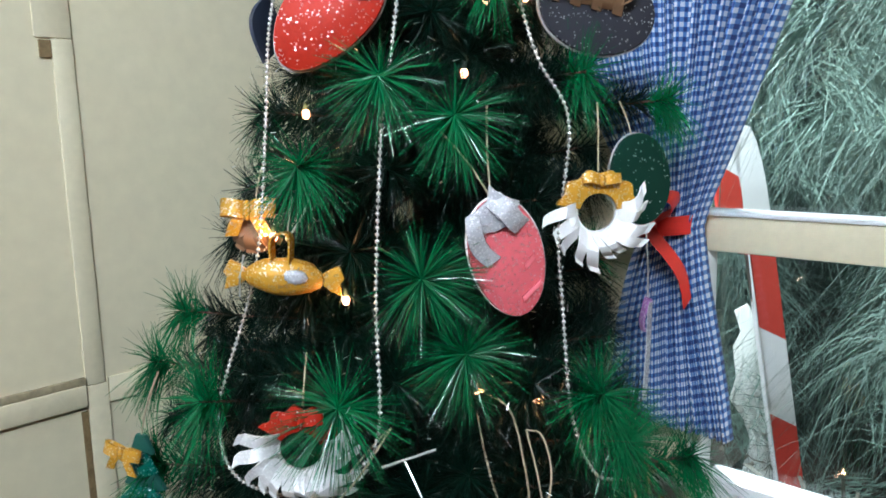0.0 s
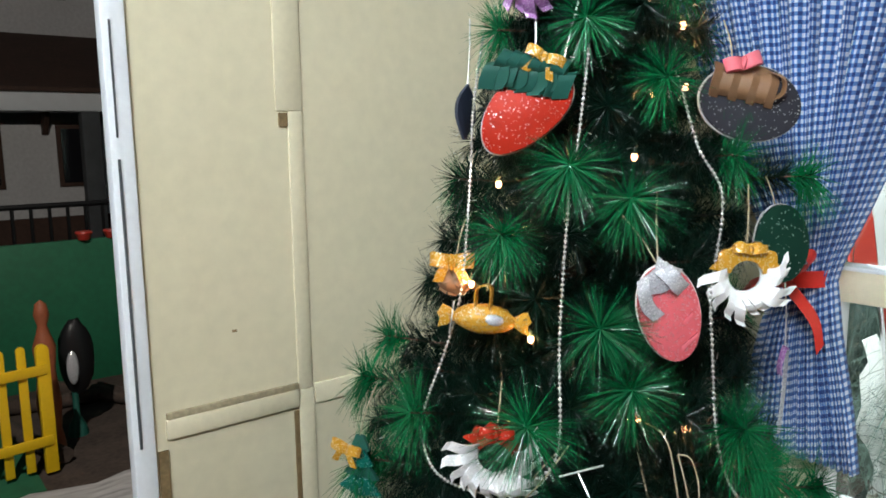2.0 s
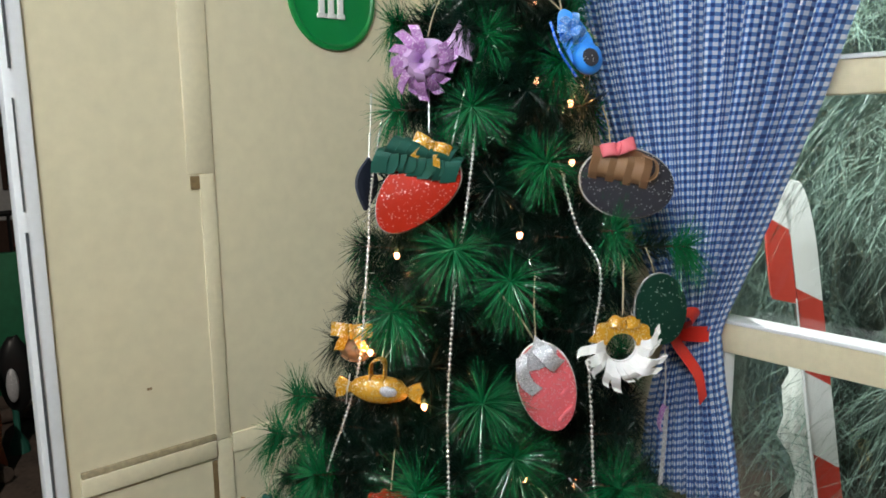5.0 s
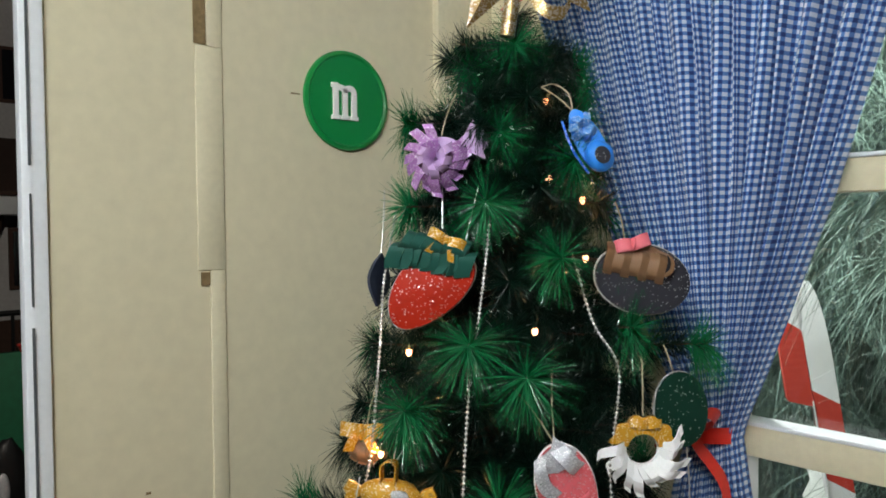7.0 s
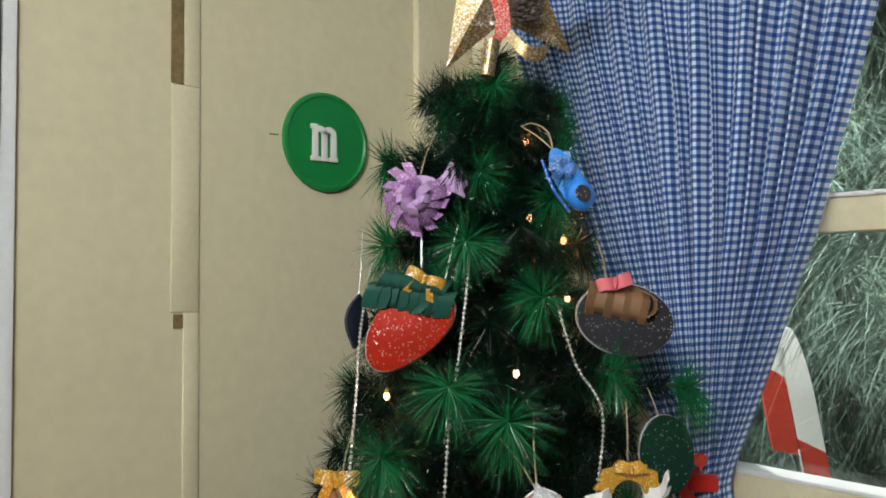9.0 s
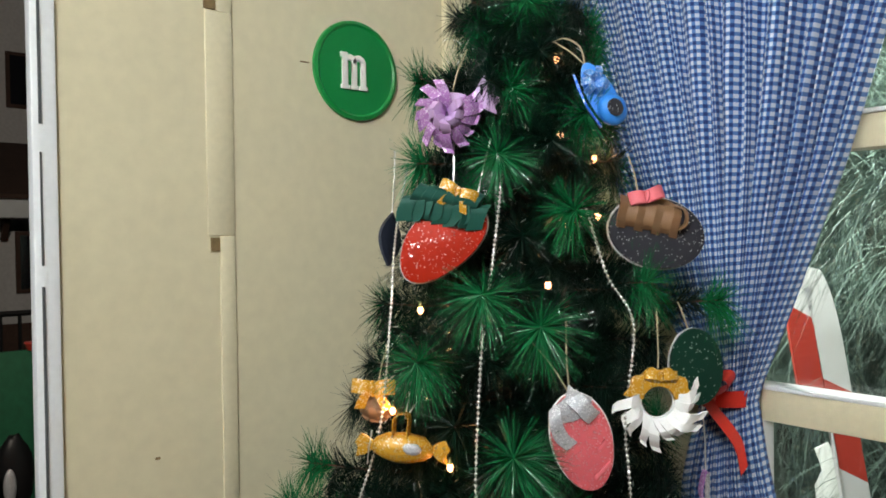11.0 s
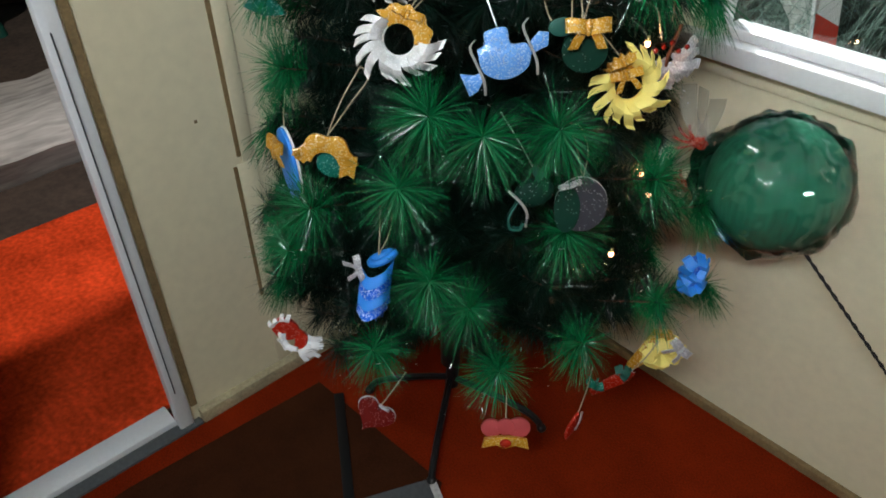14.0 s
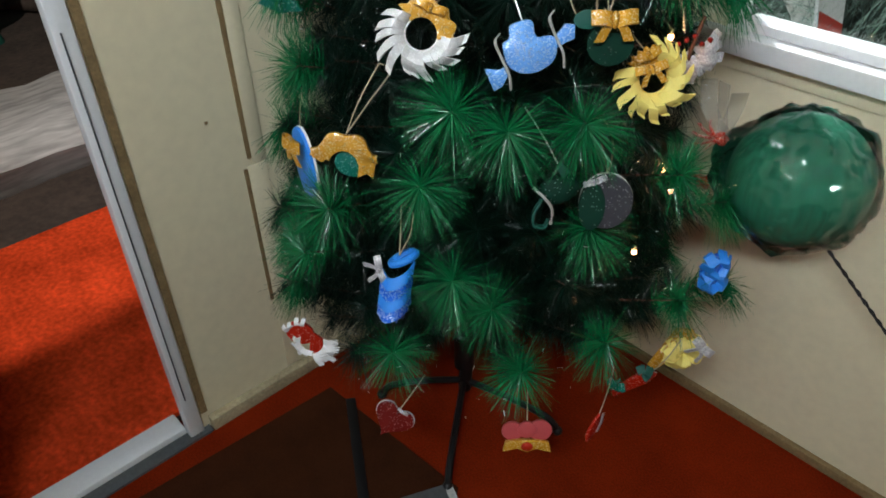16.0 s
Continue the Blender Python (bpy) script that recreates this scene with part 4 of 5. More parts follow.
FRONT_LOW = [(-0.208, 0.387, 0.665), (-0.294, 0.339, 0.50), (-0.136, 0.463, 0.485), (-0.076, 0.592, 0.50), (-0.170, 0.430, 0.610),
             (-0.53, 0.34, 0.60), (-0.60, 0.36, 0.45), (-0.46, 0.31, 0.62), (-0.04, 0.74, 0.52), (-0.05, 0.84, 0.66), (-0.62, 0.40, 0.75),
             (-0.66, 0.42, 0.58), (-0.05, 0.92, 0.45)]
for p in FRONT_TOP:
    branch(p, True, 0.068 if p[2] < 1.5 else 0.062, 250)
for p in FRONT_MID:
    branch(p, True, 0.080, 340)
for p in FRONT_LOW:
    branch(p, True, 0.074, 240)
# the rest, tier by tier
rr = random.Random(11)
for z in (0.43, 0.50, 0.57, 0.68, 0.79, 0.90, 1.01, 1.12, 1.22, 1.32, 1.42, 1.52, 1.60, 1.68, 1.75, 1.81):
    R = float(np.interp(z, *PROFILE))
    n = max(9, int(2 * math.pi * R / 0.088))
    for k in range(n):
        a = 2 * math.pi * (k + rr.random() * 0.6) / n + z * 9
        face = math.cos(a - radians(-45))
        front = face > 0.35
        s = rr.uniform(0.70, 0.82) if front else rr.uniform(0.80, 0.92)
        q = axis(z) + Vector((math.cos(a), math.sin(a), 0)) * (R * s) + Vector((0, 0, rr.uniform(-0.03, 0.03)))
        if z < 0.56 and abs(face - 0.96) < 0.14:
            continue
        q.x, q.y = max(q.x, WX + 0.03), min(q.y, 0.985)
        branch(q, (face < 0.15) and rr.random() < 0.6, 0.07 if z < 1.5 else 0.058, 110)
# core of shade-coloured needles, so the gaps between sprays go black
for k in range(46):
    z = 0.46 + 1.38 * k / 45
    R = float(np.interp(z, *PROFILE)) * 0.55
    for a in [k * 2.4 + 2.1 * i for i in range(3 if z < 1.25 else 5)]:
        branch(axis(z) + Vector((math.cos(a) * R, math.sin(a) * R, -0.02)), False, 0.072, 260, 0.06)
# small silver flecks caught among the needles
rng_t = np.random.default_rng(77)
nt_ = 2600
zt_ = rng_t.uniform(0.38, 1.82, nt_)
at_ = rng_t.uniform(0, 2 * math.pi, nt_)
rt_ = np.interp(zt_, *PROFILE) * rng_t.uniform(0.55, 0.98, nt_)
bt_ = np.stack([0.06 * zt_ / 1.87 + np.cos(at_) * rt_, 0.075 * zt_ / 1.87 + np.sin(at_) * rt_, zt_], 1)
wt_ = rng_t.normal(size=(nt_, 3))
wt_ /= np.linalg.norm(wt_, axis=1)[:, None]
vt_, ft_ = strips(bt_, wt_, rng_t.uniform(0.003, 0.010, nt_), np.full(nt_, 0.0011), 0.0, 1, 9)
fleck = new("tinsel_fleck", raw_mesh("tinsel_fleck", [(vt_, ft_, TINSEL)]))
fleck.parent = tree
tagged(fleck, "scattered silver tinsel flecks", kind="stuff")
branch(axis(1.88) + Vector((0.02, -0.02, 0)), False, 0.055, 160, 0.0)

# ---- ornaments ----


def hang(name, loc, label, category, turn=0.0, roll=0.0, group="", pitch=0.0, out=0.028):
    # hung a little clear of the needles
    loc = Vector(loc) + Vector((0.6, -0.6, 0.4)) * out
    return thing(name, pose(loc[0], loc[1], loc[2], 0, 0, 45 + turn) @ pose(0, 0, 0, pitch, 0, 0) @ pose(0, 0, 0, 0, roll, 0), label, category, group or "ornaments on the tree")


def cord(t, z0, h, dx=0.0, mat_=None, loop=False, x0=0.0):
    m = mat_ or TWINE
    part("cord", tube(smooth_path([(x0, 0.0, z0), (x0 + dx * 0.4, 0.004, z0 + h * 0.5), (x0 + dx, 0.012, z0 + h)], 5), 0.0011, 5), m, t)
    if loop:
        part("cord", tube(smooth_path([(x0, 0.0, z0), (x0 + dx * 0.4 + 0.014, 0.002, z0 + h * 0.5), (x0 + dx + 0.016, 0.012, z0 + h * 0.92), (x0 + dx, 0.014, z0 + h)], 5), 0.0011, 5), m, t)


def petals(t, m, n, a0, a1, r0, r1, w, lift=0.01, cx=0.0, cz=0.0, y=-0.003, name="petal", curl=0.0, jit=0.12, seed=1, thick=0.0022):
    """Foam strips that spring out from a ring and curl."""
    rng = random.Random(seed)
    for k in range(n):
        a = radians(a0 + (a1 - a0) * (k + 0.5) / n + rng.uniform(-4, 4))
        d, e = Vector((math.cos(a), 0, math.sin(a))), Vector((-math.sin(a), 0, math.cos(a)))
        o = Vector((cx, y, cz))
        rr = r1 * rng.uniform(1 - jit, 1 + jit)
        pts = []
        for i in range(8):
            u = i / 7
            pts.append(o + d * (r0 + (rr - r0) * u) + e * curl * u * u * rr + Vector((0, -lift * math.sin(math.pi * min(1, u * 1.15)), 0)))
        tilt = e + Vector((0, rng.uniform(-0.5, 0.5), 0))
        part(name, ribbon(pts, w * rng.uniform(0.85, 1.1), thick, tilt, taper=0.8), m, t)


def ring(t, m, r0, r1, thick=0.005, name="ring"):
    bm = bmesh.new()
    n = 40
    rows = []
    for k in range(n):
        a = 2 * math.pi * k / n
        rows.append([bm.verts.new((r * math.cos(a), y, r * math.sin(a))) for r, y in ((r0, -thick / 2), (r1, -thick / 2), (r1, thick / 2), (r0, thick / 2))])
    for k in range(n):
        p, q = rows[k], rows[(k + 1) % n]
        for i in range(4):
            bm.faces.new((p[i], p[(i + 1) % 4], q[(i + 1) % 4], q[i]))
    bmesh.ops.recalc_face_normals(bm, faces=bm.faces)
    part(name, bm, m, t)


def bow(t, m, cx, cz, s, y=-0.008, tails=True, tilt=0.0, name="bow", w=0.5):
    """A flat foam bow: two loops, a knot and two tails."""
    bm = bmesh.new()
    c = Vector((cx, y, cz))
    ca, sa = math.cos(radians(tilt)), math.sin(radians(tilt))

    def q(x, dy, z):
        return c + Vector(((x * ca + z * sa) * s, dy * s, (-x * sa + z * ca) * s))
    ac = (sa, 0.25, ca)
    for k in (-1, 1):
        ribbon(smooth_path([q(0, 0, 0), q(0.3 * k, -0.28, 0.1), q(0.7 * k, -0.25, 0.16), q(0.95 * k, -0.05, 0.1), q(0.6 * k, 0.06, 0.05), q(0, 0.02, 0)], 4), s * w, 0.0016, ac, bm)
        if tails:
            ribbon(smooth_path([q(0, -0.05, -0.05), q(0.35 * k, -0.16, -0.3), q(0.62 * k, -0.1, -0.85)], 4), s * w * 0.75, 0.0016, (ca, 0.2, -sa), bm)
    blob(s * 0.16, s * 0.2, s * w * 0.6, q(0, -0.12, 0.02), bm, 10, 8)
    part(name, bm, m, t)


def wreath(loc, r, petal, top, label, turn=0, roll=0, cordh=0.06, cap=(10, 170), n=11, pitch=0.0, core=None, seed=1, dx=0.0):
    t = hang("wreath_ornament", loc, label, "ornament", turn, roll, "wreath ornaments", pitch)
    ring(t, core or petal, r * 0.40, r * 0.62)
    petals(t, petal, n, cap[1] - 5, cap[0] + 365, r * 0.45, r * 1.10, r * 0.30, r * 0.30, curl=0.34, seed=seed)
    part("top_band", prism(sector(cap[0], cap[1], r * 0.40, r * 0.86, 5, r * 0.05), 0.006, 0.001, None, -0.006), top, t, "scalloped glitter band")
    bow(t, top, 0.0, r * 0.66, r * 0.42, -0.012, False)
    cord(t, r * 0.85, cordh, dx)
    return t


wreath((-0.188, 0.737, 1.272), 0.050, F_WHITE, G_GOLD, "white curled foam wreath with a gold glitter top", 5, 2, 0.07, seed=3)
wreath((-0.351, 0.468, 1.055), 0.052, G_WHITE, G_RED, "white curled foam wreath with a red glitter top", 0, 5, 0.05, (25, 150), 13, seed=5)
wreath((-0.328, 0.455, 0.962), 0.049, G_WHITE, G_GOLD, "white glitter foam wreath with a gold bow", 0, 22, 0.09, (5, 150), 12, -18, seed=7, dx=0.03)
yw = wreath((-0.150, 0.712, 0.877), 0.050, F_YELLOW, G_GOLD, "yellow foam flower wreath with a gold bow", 10, -20, 0.07, (60, 130), 15, -18, F_YELLOW, seed=9, dx=-0.03)
bow(yw, G_GOLD, -0.004, 0.016, 0.024, -0.016, True, 10)

# lilac ruffled flower
t = hang("flower_ornament", (-0.431, 0.614, 1.652), "lilac glitter foam flower with curled strips", "ornament", 0, 0, out=0.035)
part("backing", prism(ellipse(0.034, 0.028, 24), 0.004, 0.001), F_LILAC, t)
petals(t, G_LILAC, 13, 80, 395, 0.006, 0.047, 0.018, 0.020, -0.008, -0.004, curl=0.25, seed=21)
petals(t, F_LILAC, 7, 120, 400, 0.004, 0.032, 0.015, 0.030, -0.008, -0.004, y=-0.010, curl=0.3, seed=22)
part("leaf", prism(sector(-25, 60, 0.012, 0.040, 3, 0.003, 20, 0.022, 0.014), 0.004, 0.001), F_LILAC, t, "pale lilac tab with slots")
for x in (0.040, 0.050):
    part("slot", prism(ellipse(0.0022, 0.008, 12, x, 0.030), 0.006, 0.0005), G_BLACK, t)
cord(t, 0.03, 0.06, 0.02)
cord(t, -0.10, 0.07, 0.0, SILVERCORD)

# blue slipper
t = hang("slipper_ornament", (-0.322, 0.790, 1.645), "small blue foam slipper with glitter bow", "ornament", 5, -28, out=0.10)
part("sole", prism(ellipse(0.019, 0.047, 32, egg=-0.12), 0.006, 0.0015), F_BLUE, t)
part("toe", blob(0.019, 0.016, 0.022, (0, -0.012, -0.026), lump=0.1), F_BLUE, t)
part("opening", prism(ellipse(0.010, 0.012, 20, 0.001, -0.026), 0.004, 0.001, None, -0.0275), G_BLACK, t)
petals(t, G_LIGHTBLUE, 6, 20, 340, 0.002, 0.020, 0.012, 0.014, 0, 0.018, seed=25)
part("side", ribbon(smooth_path([(-0.02, 0, 0.04), (-0.027, -0.008, 0.0), (-0.022, -0.004, -0.04)], 5), 0.014, 0.003, (0.2, 1, 0)), G_BLUE, t)
cord(t, 0.045, 0.05, -0.02, None, True)

# red strawberry
t = hang("strawberry_ornament", (-0.393, 0.557, 1.490), "red glitter strawberry with green foam leaves and gold bow", "ornament", 0, 9)
egg = [(0.054 * math.cos(a) * (1 + 0.16 * math.sin(a)), 0.056 * math.sin(a) - 0.014) for a in (2 * math.pi * k / 44 for k in range(44))]
egg = [(x * 0.84 + (z + 0.014) * 0.50 + 0.002, z * 1.02 - x * 0.08) for x, z in egg]
part("backing", prism([(x * 1.03, z * 1.03) for x, z in egg], 0.004, 0.001), GREYFOAM, t, "pale foam edge")
part("berry", prism(egg, 0.007, 0.002, None, -0.004), G_RED, t)
rng_ = random.Random(31)
for k in range(9):
    x = -0.042 + 0.0115 * k
    part("leaf", ribbon(smooth_path([(x, -0.008, 0.048 - 0.006 * abs(k - 4) * 0.3), (x - 0.003, -0.020, 0.036), (x - 0.004 + rng_.uniform(-0.004, 0.004), -0.016, 0.020), (x - 0.008, -0.010, 0.010 + rng_.uniform(-0.004, 0.004))], 4), 0.021, 0.002, (1, rng_.uniform(-0.6, 0.6), 0.2)), F_TEAL, t)
for k in range(6):
    x = -0.038 + 0.0135 * k
    part("leaf", ribbon(smooth_path([(x, -0.010, 0.030), (x + 0.004, -0.026, 0.040), (x + 0.010, -0.022, 0.052), (x + 0.012, -0.008, 0.056)], 4), 0.018, 0.002, (1, 0.4, -0.2)), F_TEAL, t)
bow(t, G_GOLD, 0.016, 0.052, 0.026, -0.022, True, 15)
cord(t, 0.055, 0.075, 0.006, SILVERCORD, False, 0.040)

# navy leaf shape, edge on
t = hang("leaf_ornament", (-0.530, 0.575, 1.480), "dark navy foam leaf shape hanging edge-on", "ornament", 68, 10)
part("leaf", prism([(0.030 * math.sin(math.pi * u) * (1 if s else -1), 0.040 - 0.08 * u) for s, seq in ((1, range(0, 13)), (0, range(12, 0, -1))) for u in (k / 12 for k in seq)][:-1], 0.005, 0.001), F_NAVY, t)
cord(t, 0.038, 0.10, 0.015, SILVERCORD)

# charcoal cap shape
t = hang("cap_ornament", (-0.246, 0.810, 1.478), "charcoal glitter oval with brown foam curls and pink bow", "ornament", 8, 12, out=0.06)
part("backing", prism(ellipse(0.068, 0.049, 44, 0.004, -0.006), 0.004, 0.001), GREYFOAM, t, "pale foam edge")
part("oval", prism(ellipse(0.066, 0.047, 44, 0.004, -0.006), 0.007, 0.002, None, -0.004), G_BLACK, t)
for k in range(7):
    x = -0.050 + 0.012 * k
    part("curl", ribbon(smooth_path([(x, -0.008, 0.034), (x - 0.002, -0.022, 0.022), (x - 0.002, -0.020, 0.004), (x + 0.002, -0.010, -0.008 + 0.004 * (k % 2))], 4), 0.014, 0.002, (1, 0.4 * (-1) ** k, 0)), F_BROWN, t)
part("curl", ribbon(smooth_path([(0.012, -0.01, 0.036), (0.03, -0.02, 0.030), (0.034, -0.02, 0.012), (0.022, -0.012, 0.002), (0.014, -0.012, 0.014), (0.012, -0.01, 0.034)], 4), 0.010, 0.002, (0, 1, 0.2)), F_BROWN, t)
part("curl", prism(ellipse(0.030, 0.020, 24, 0.0, 0.020), 0.006, 0.002, None, -0.010), F_BROWN, t)
bow(t, F_PINK, -0.026, 0.036, 0.024, -0.024, False, -25, w=0.7)
cord(t, 0.04, 0.05, -0.02, None, False, -0.03)

# dark green disc
t = hang("disc_ornament", (-0.208, 0.860, 1.298), "dark green glitter oval disc with pale edge", "ornament", 22, -12)
part("backing", prism(ellipse(0.043, 0.055, 40), 0.004, 0.001), GREYFOAM, t)
part("disc", prism(ellipse(0.042, 0.054, 40), 0.006, 0.0015, None, -0.004), G_GREEN, t)
cord(t, 0.053, 0.04)

# pink oval
t = hang("oval_ornament", (-0.250, 0.655, 1.214), "pink glitter oval with silver foam bow", "ornament", 4, -14, out=0.09)
part("backing", prism(ellipse(0.037, 0.060, 44, egg=0.05), 0.004, 0.001), F_WHITE, t)
part("oval", prism(ellipse(0.0355, 0.0585, 44, egg=0.05), 0.007, 0.002, None, -0.004), G_PINK, t)
part("ruffle", ribbon(smooth_path([(-0.022, -0.009, 0.050), (-0.026, -0.020, 0.036), (-0.024, -0.016, 0.016), (-0.014, -0.010, 0.000)], 5), 0.017, 0.002, (1, 0.3, 0.3)), G_SILVER, t)
part("ruffle", ribbon(smooth_path([(0.0, -0.009, 0.058), (0.008, -0.020, 0.046), (0.014, -0.018, 0.034), (0.020, -0.010, 0.026)], 5), 0.020, 0.002, (1, 0.3, 0.5)), G_SILVER, t)
part("ruffle", prism([(-0.026, 0.030), (-0.018, 0.052), (-0.006, 0.058), (0.0, 0.072), (0.010, 0.058), (0.024, 0.050), (0.014, 0.032), (-0.004, 0.028)], 0.004, 0.001, None, -0.010), G_SILVER, t)
for k in range(3):
    part("stripe", prism([(0.004 + 0.01 * k, -0.046 + 0.030 * k), (0.025, -0.034 + 0.026 * k), (0.026, -0.028 + 0.026 * k), (0.004 + 0.01 * k, -0.040 + 0.030 * k)], 0.002, 0.0004, None, -0.0085), F_PINK, t)
cord(t, 0.058, 0.075, -0.030, None)
cord(t, 0.058, 0.085, 0.020, None)

# gold sweet
t = hang("candy_ornament", (-0.395, 0.49, 1.218), "gold glitter wrapped sweet with twisted ends", "ornament", 4, 6)
part("middle", blob(0.040, 0.016, 0.019, lump=0.08), G_GOLD, t)
for k in (-1, 1):
    part("twist", prism([(0.036 * k, -0.004), (0.046 * k, -0.012), (0.058 * k, -0.016), (0.056 * k, -0.004), (0.060 * k, 0.002), (0.054 * k, 0.014), (0.044 * k, 0.010), (0.036 * k, 0.004)][::k], 0.006, 0.001), G_GOLD, t, "pinched gold end")
part("loop", ribbon(smooth_path([(-0.012, -0.004, 0.014), (-0.012, -0.010, 0.040), (0.004, -0.012, 0.044), (0.006, -0.006, 0.014)], 5), 0.012, 0.002, (0.3, 1, 0)), G_GOLD, t, "gold foam loop")
part("patch", blob(0.012, 0.004, 0.007, (0.012, -0.015, 0.003), lump=0.2), G_SILVER, t)
part("tie", tube([(-0.040, -0.006, 0.020), (-0.041, -0.018, 0.0), (-0.042, -0.006, -0.022)], 0.0012, 5), SILVERCORD, t)
cord(t, 0.036, 0.06, 0.004, SILVERCORD, True)

# brown figure shape with gold bow
t = hang("bow_ornament", (-0.480, 0.515, 1.265), "brown foam shape with a gold foam bow", "ornament", -10, 0)
petals(t, F_BROWN, 6, 200, 340, 0.004, 0.034, 0.015, 0.010, 0, 0, seed=41)
part("body", blob(0.016, 0.010, 0.022, (0, 0, -0.012)), F_BROWN, t)
bow(t, G_GOLD, -0.002, 0.014, 0.032, -0.014, True, 0, w=0.6)
cord(t, 0.02, 0.05, 0.01)

# green tree shape with yellow bow
t = hang("tree_ornament", (-0.554, 0.400, 0.992), "teal foam fir tree shape with a gold bow", "ornament", -25, 0)
for k in range(4):
    w = 0.016 + 0.007 * k
    part("tier", prism([(-w, 0.024 - 0.020 * k), (-w * 0.4, 0.044 - 0.020 * k), (w * 0.4, 0.044 - 0.020 * k), (w, 0.024 - 0.020 * k), (w * 0.5, 0.020 - 0.02 * k), (0, 0.016 - 0.02 * k), (-w * 0.5, 0.020 - 0.02 * k)], 0.006, 0.001, None, -0.004 * (k % 2)), G_TEAL if k % 2 else F_TEAL, t)
bow(t, G_GOLD, -0.014, 0.026, 0.026, -0.014, True, 8, w=0.5)
cord(t, 0.044, 0.07, 0.02)

# light blue bird-like teapot
t = hang("teapot_ornament", (-0.215, 0.530, 0.945), "light blue glitter teapot shape with silver ties", "ornament", 0, -14, "", -18)
o = [(-0.030, 0.022), (-0.020, 0.026), (-0.016, 0.040), (0.010, 0.040), (0.012, 0.020), (0.030, 0.016), (0.034, 0.004), (0.026, -0.014), (0.004, -0.022), (-0.016, -0.018), (-0.030, -0.004)]
o = [(p.x, p.z) for p in smooth_path([(x, 0, z) for x, z in o + o[:1]], 4)[:-1]]
part("body", prism(o, 0.010, 0.0025), G_LIGHTBLUE, t)
part("tail", prism([(-0.032, -0.006), (-0.040, -0.008), (-0.058, -0.002), (-0.052, -0.032), (-0.040, -0.028), (-0.030, -0.016)], 0.008, 0.0015), G_LIGHTBLUE, t)
part("spout", prism([(0.030, 0.012), (0.048, 0.026), (0.060, 0.022), (0.056, 0.006), (0.046, 0.004), (0.032, 0.000)], 0.008, 0.0015), G_LIGHTBLUE, t)
for x, z in ((-0.034, 0.0), (0.034, 0.010)):
    part("tie", ribbon(smooth_path([(x + 0.004, -0.007, 0.034 + z), (x - 0.004, -0.016, 0.026 + z), (x, -0.009, 0.004 + z), (x + 0.004, -0.014, -0.016 + z), (x + 0.002, -0.010, -0.034 + z)], 4), 0.0035, 0.001, (1, 0.5, 0)), SILVERCORD, t, "silver cord tie")
cord(t, 0.038, 0.075, -0.012, SILVERCORD)
part("hanger", tube([(-0.035, 0.010, 0.113), (0.02, 0.010, 0.115)], 0.0014, 6), SILVERCORD, t, "short silver cross bar")

# gold bow on a green disc
t = hang("bow_ornament", (-0.175, 0.629, 0.968), "gold glitter bow on a dark green foam disc", "ornament", 5, 0, "", -12)
part("disc", prism(ellipse(0.030, 0.028, 28, 0.004, -0.024), 0.005, 0.001), G_GREEN, t)
part("scallop", prism(ellipse(0.018, 0.012, 20, -0.026, 0.006), 0.004, 0.001), F_TEAL, t)
bow(t, G_GOLD, 0.004, 0.006, 0.030, -0.012, True, 0, w=0.6)
cord(t, 0.01, 0.085, -0.012, None, True)

# blue oval, edge on, with gold bow
t = hang("oval_ornament", (-0.507, 0.375, 0.735), "blue glitter oval with a gold bow seen edge-on", "ornament", -58, -8)
part("backing", prism(ellipse(0.040, 0.060, 40), 0.004, 0.001), F_WHITE, t)
part("oval", prism(ellipse(0.039, 0.059, 40), 0.006, 0.0015, None, -0.004), F_BLUE, t)
bow(t, G_GOLD, 0.0, 0.034, 0.032, -0.016, True, 0)
cord(t, 0.058, 0.05)

# gold glitter bow
t = hang("bow_ornament", (-0.418, 0.385, 0.795), "bent gold glitter foam bow on green foam", "ornament", 0, 8, "", -15)
part("band", prism(sector(10, 170, 0.020, 0.046, 3, 0.003, 24, 0, -0.026), 0.009, 0.002), G_GOLD, t)
part("end", prism([(-0.048, -0.008), (-0.034, -0.004), (-0.022, -0.018), (-0.030, -0.026), (-0.044, -0.020)], 0.009, 0.002), G_GOLD, t)
part("end", prism([(0.022, -0.008), (0.046, -0.006), (0.044, -0.040), (0.034, -0.034), (0.022, -0.042)], 0.009, 0.002), G_GOLD, t)
part("backing", prism(ellipse(0.026, 0.020, 24, 0.012, -0.024), 0.004, 0.001, None, 0.008), G_TEAL, t)
cord(t, 0.018, 0.10, 0.035, None, True)

# blue bootie with silver bow
t = hang("bootie_ornament", (-0.303, 0.368, 0.622), "shiny blue foam bootie with a silver ribbon", "ornament", 0, 8, "", -10)
part("foot", blob(0.023, 0.018, 0.034, (0, 0, -0.026), lump=0.25, freq=40), G_BLUE, t)
for k in range(4):
    part("fold", ribbon(smooth_path([(-0.022, -0.008, -0.034 + 0.018 * k), (-0.008, -0.024, -0.040 + 0.018 * k), (0.012, -0.022, -0.028 + 0.018 * k), (0.022, -0.006, -0.016 + 0.018 * k)], 4), 0.018, 0.002, (0, 0.4, 1)), F_BLUE if k % 2 else G_BLUE, t)
ob = part("cuff", tube(smooth_path([(0.016 * math.cos(a) + 0.006, 0.012 * math.sin(a), 0.046 + 0.010 * math.cos(a)) for a in (2 * math.pi * k / 12 for k in range(13))], 2), 0.006, 8), F_BLUE, t, "rolled blue cuff")
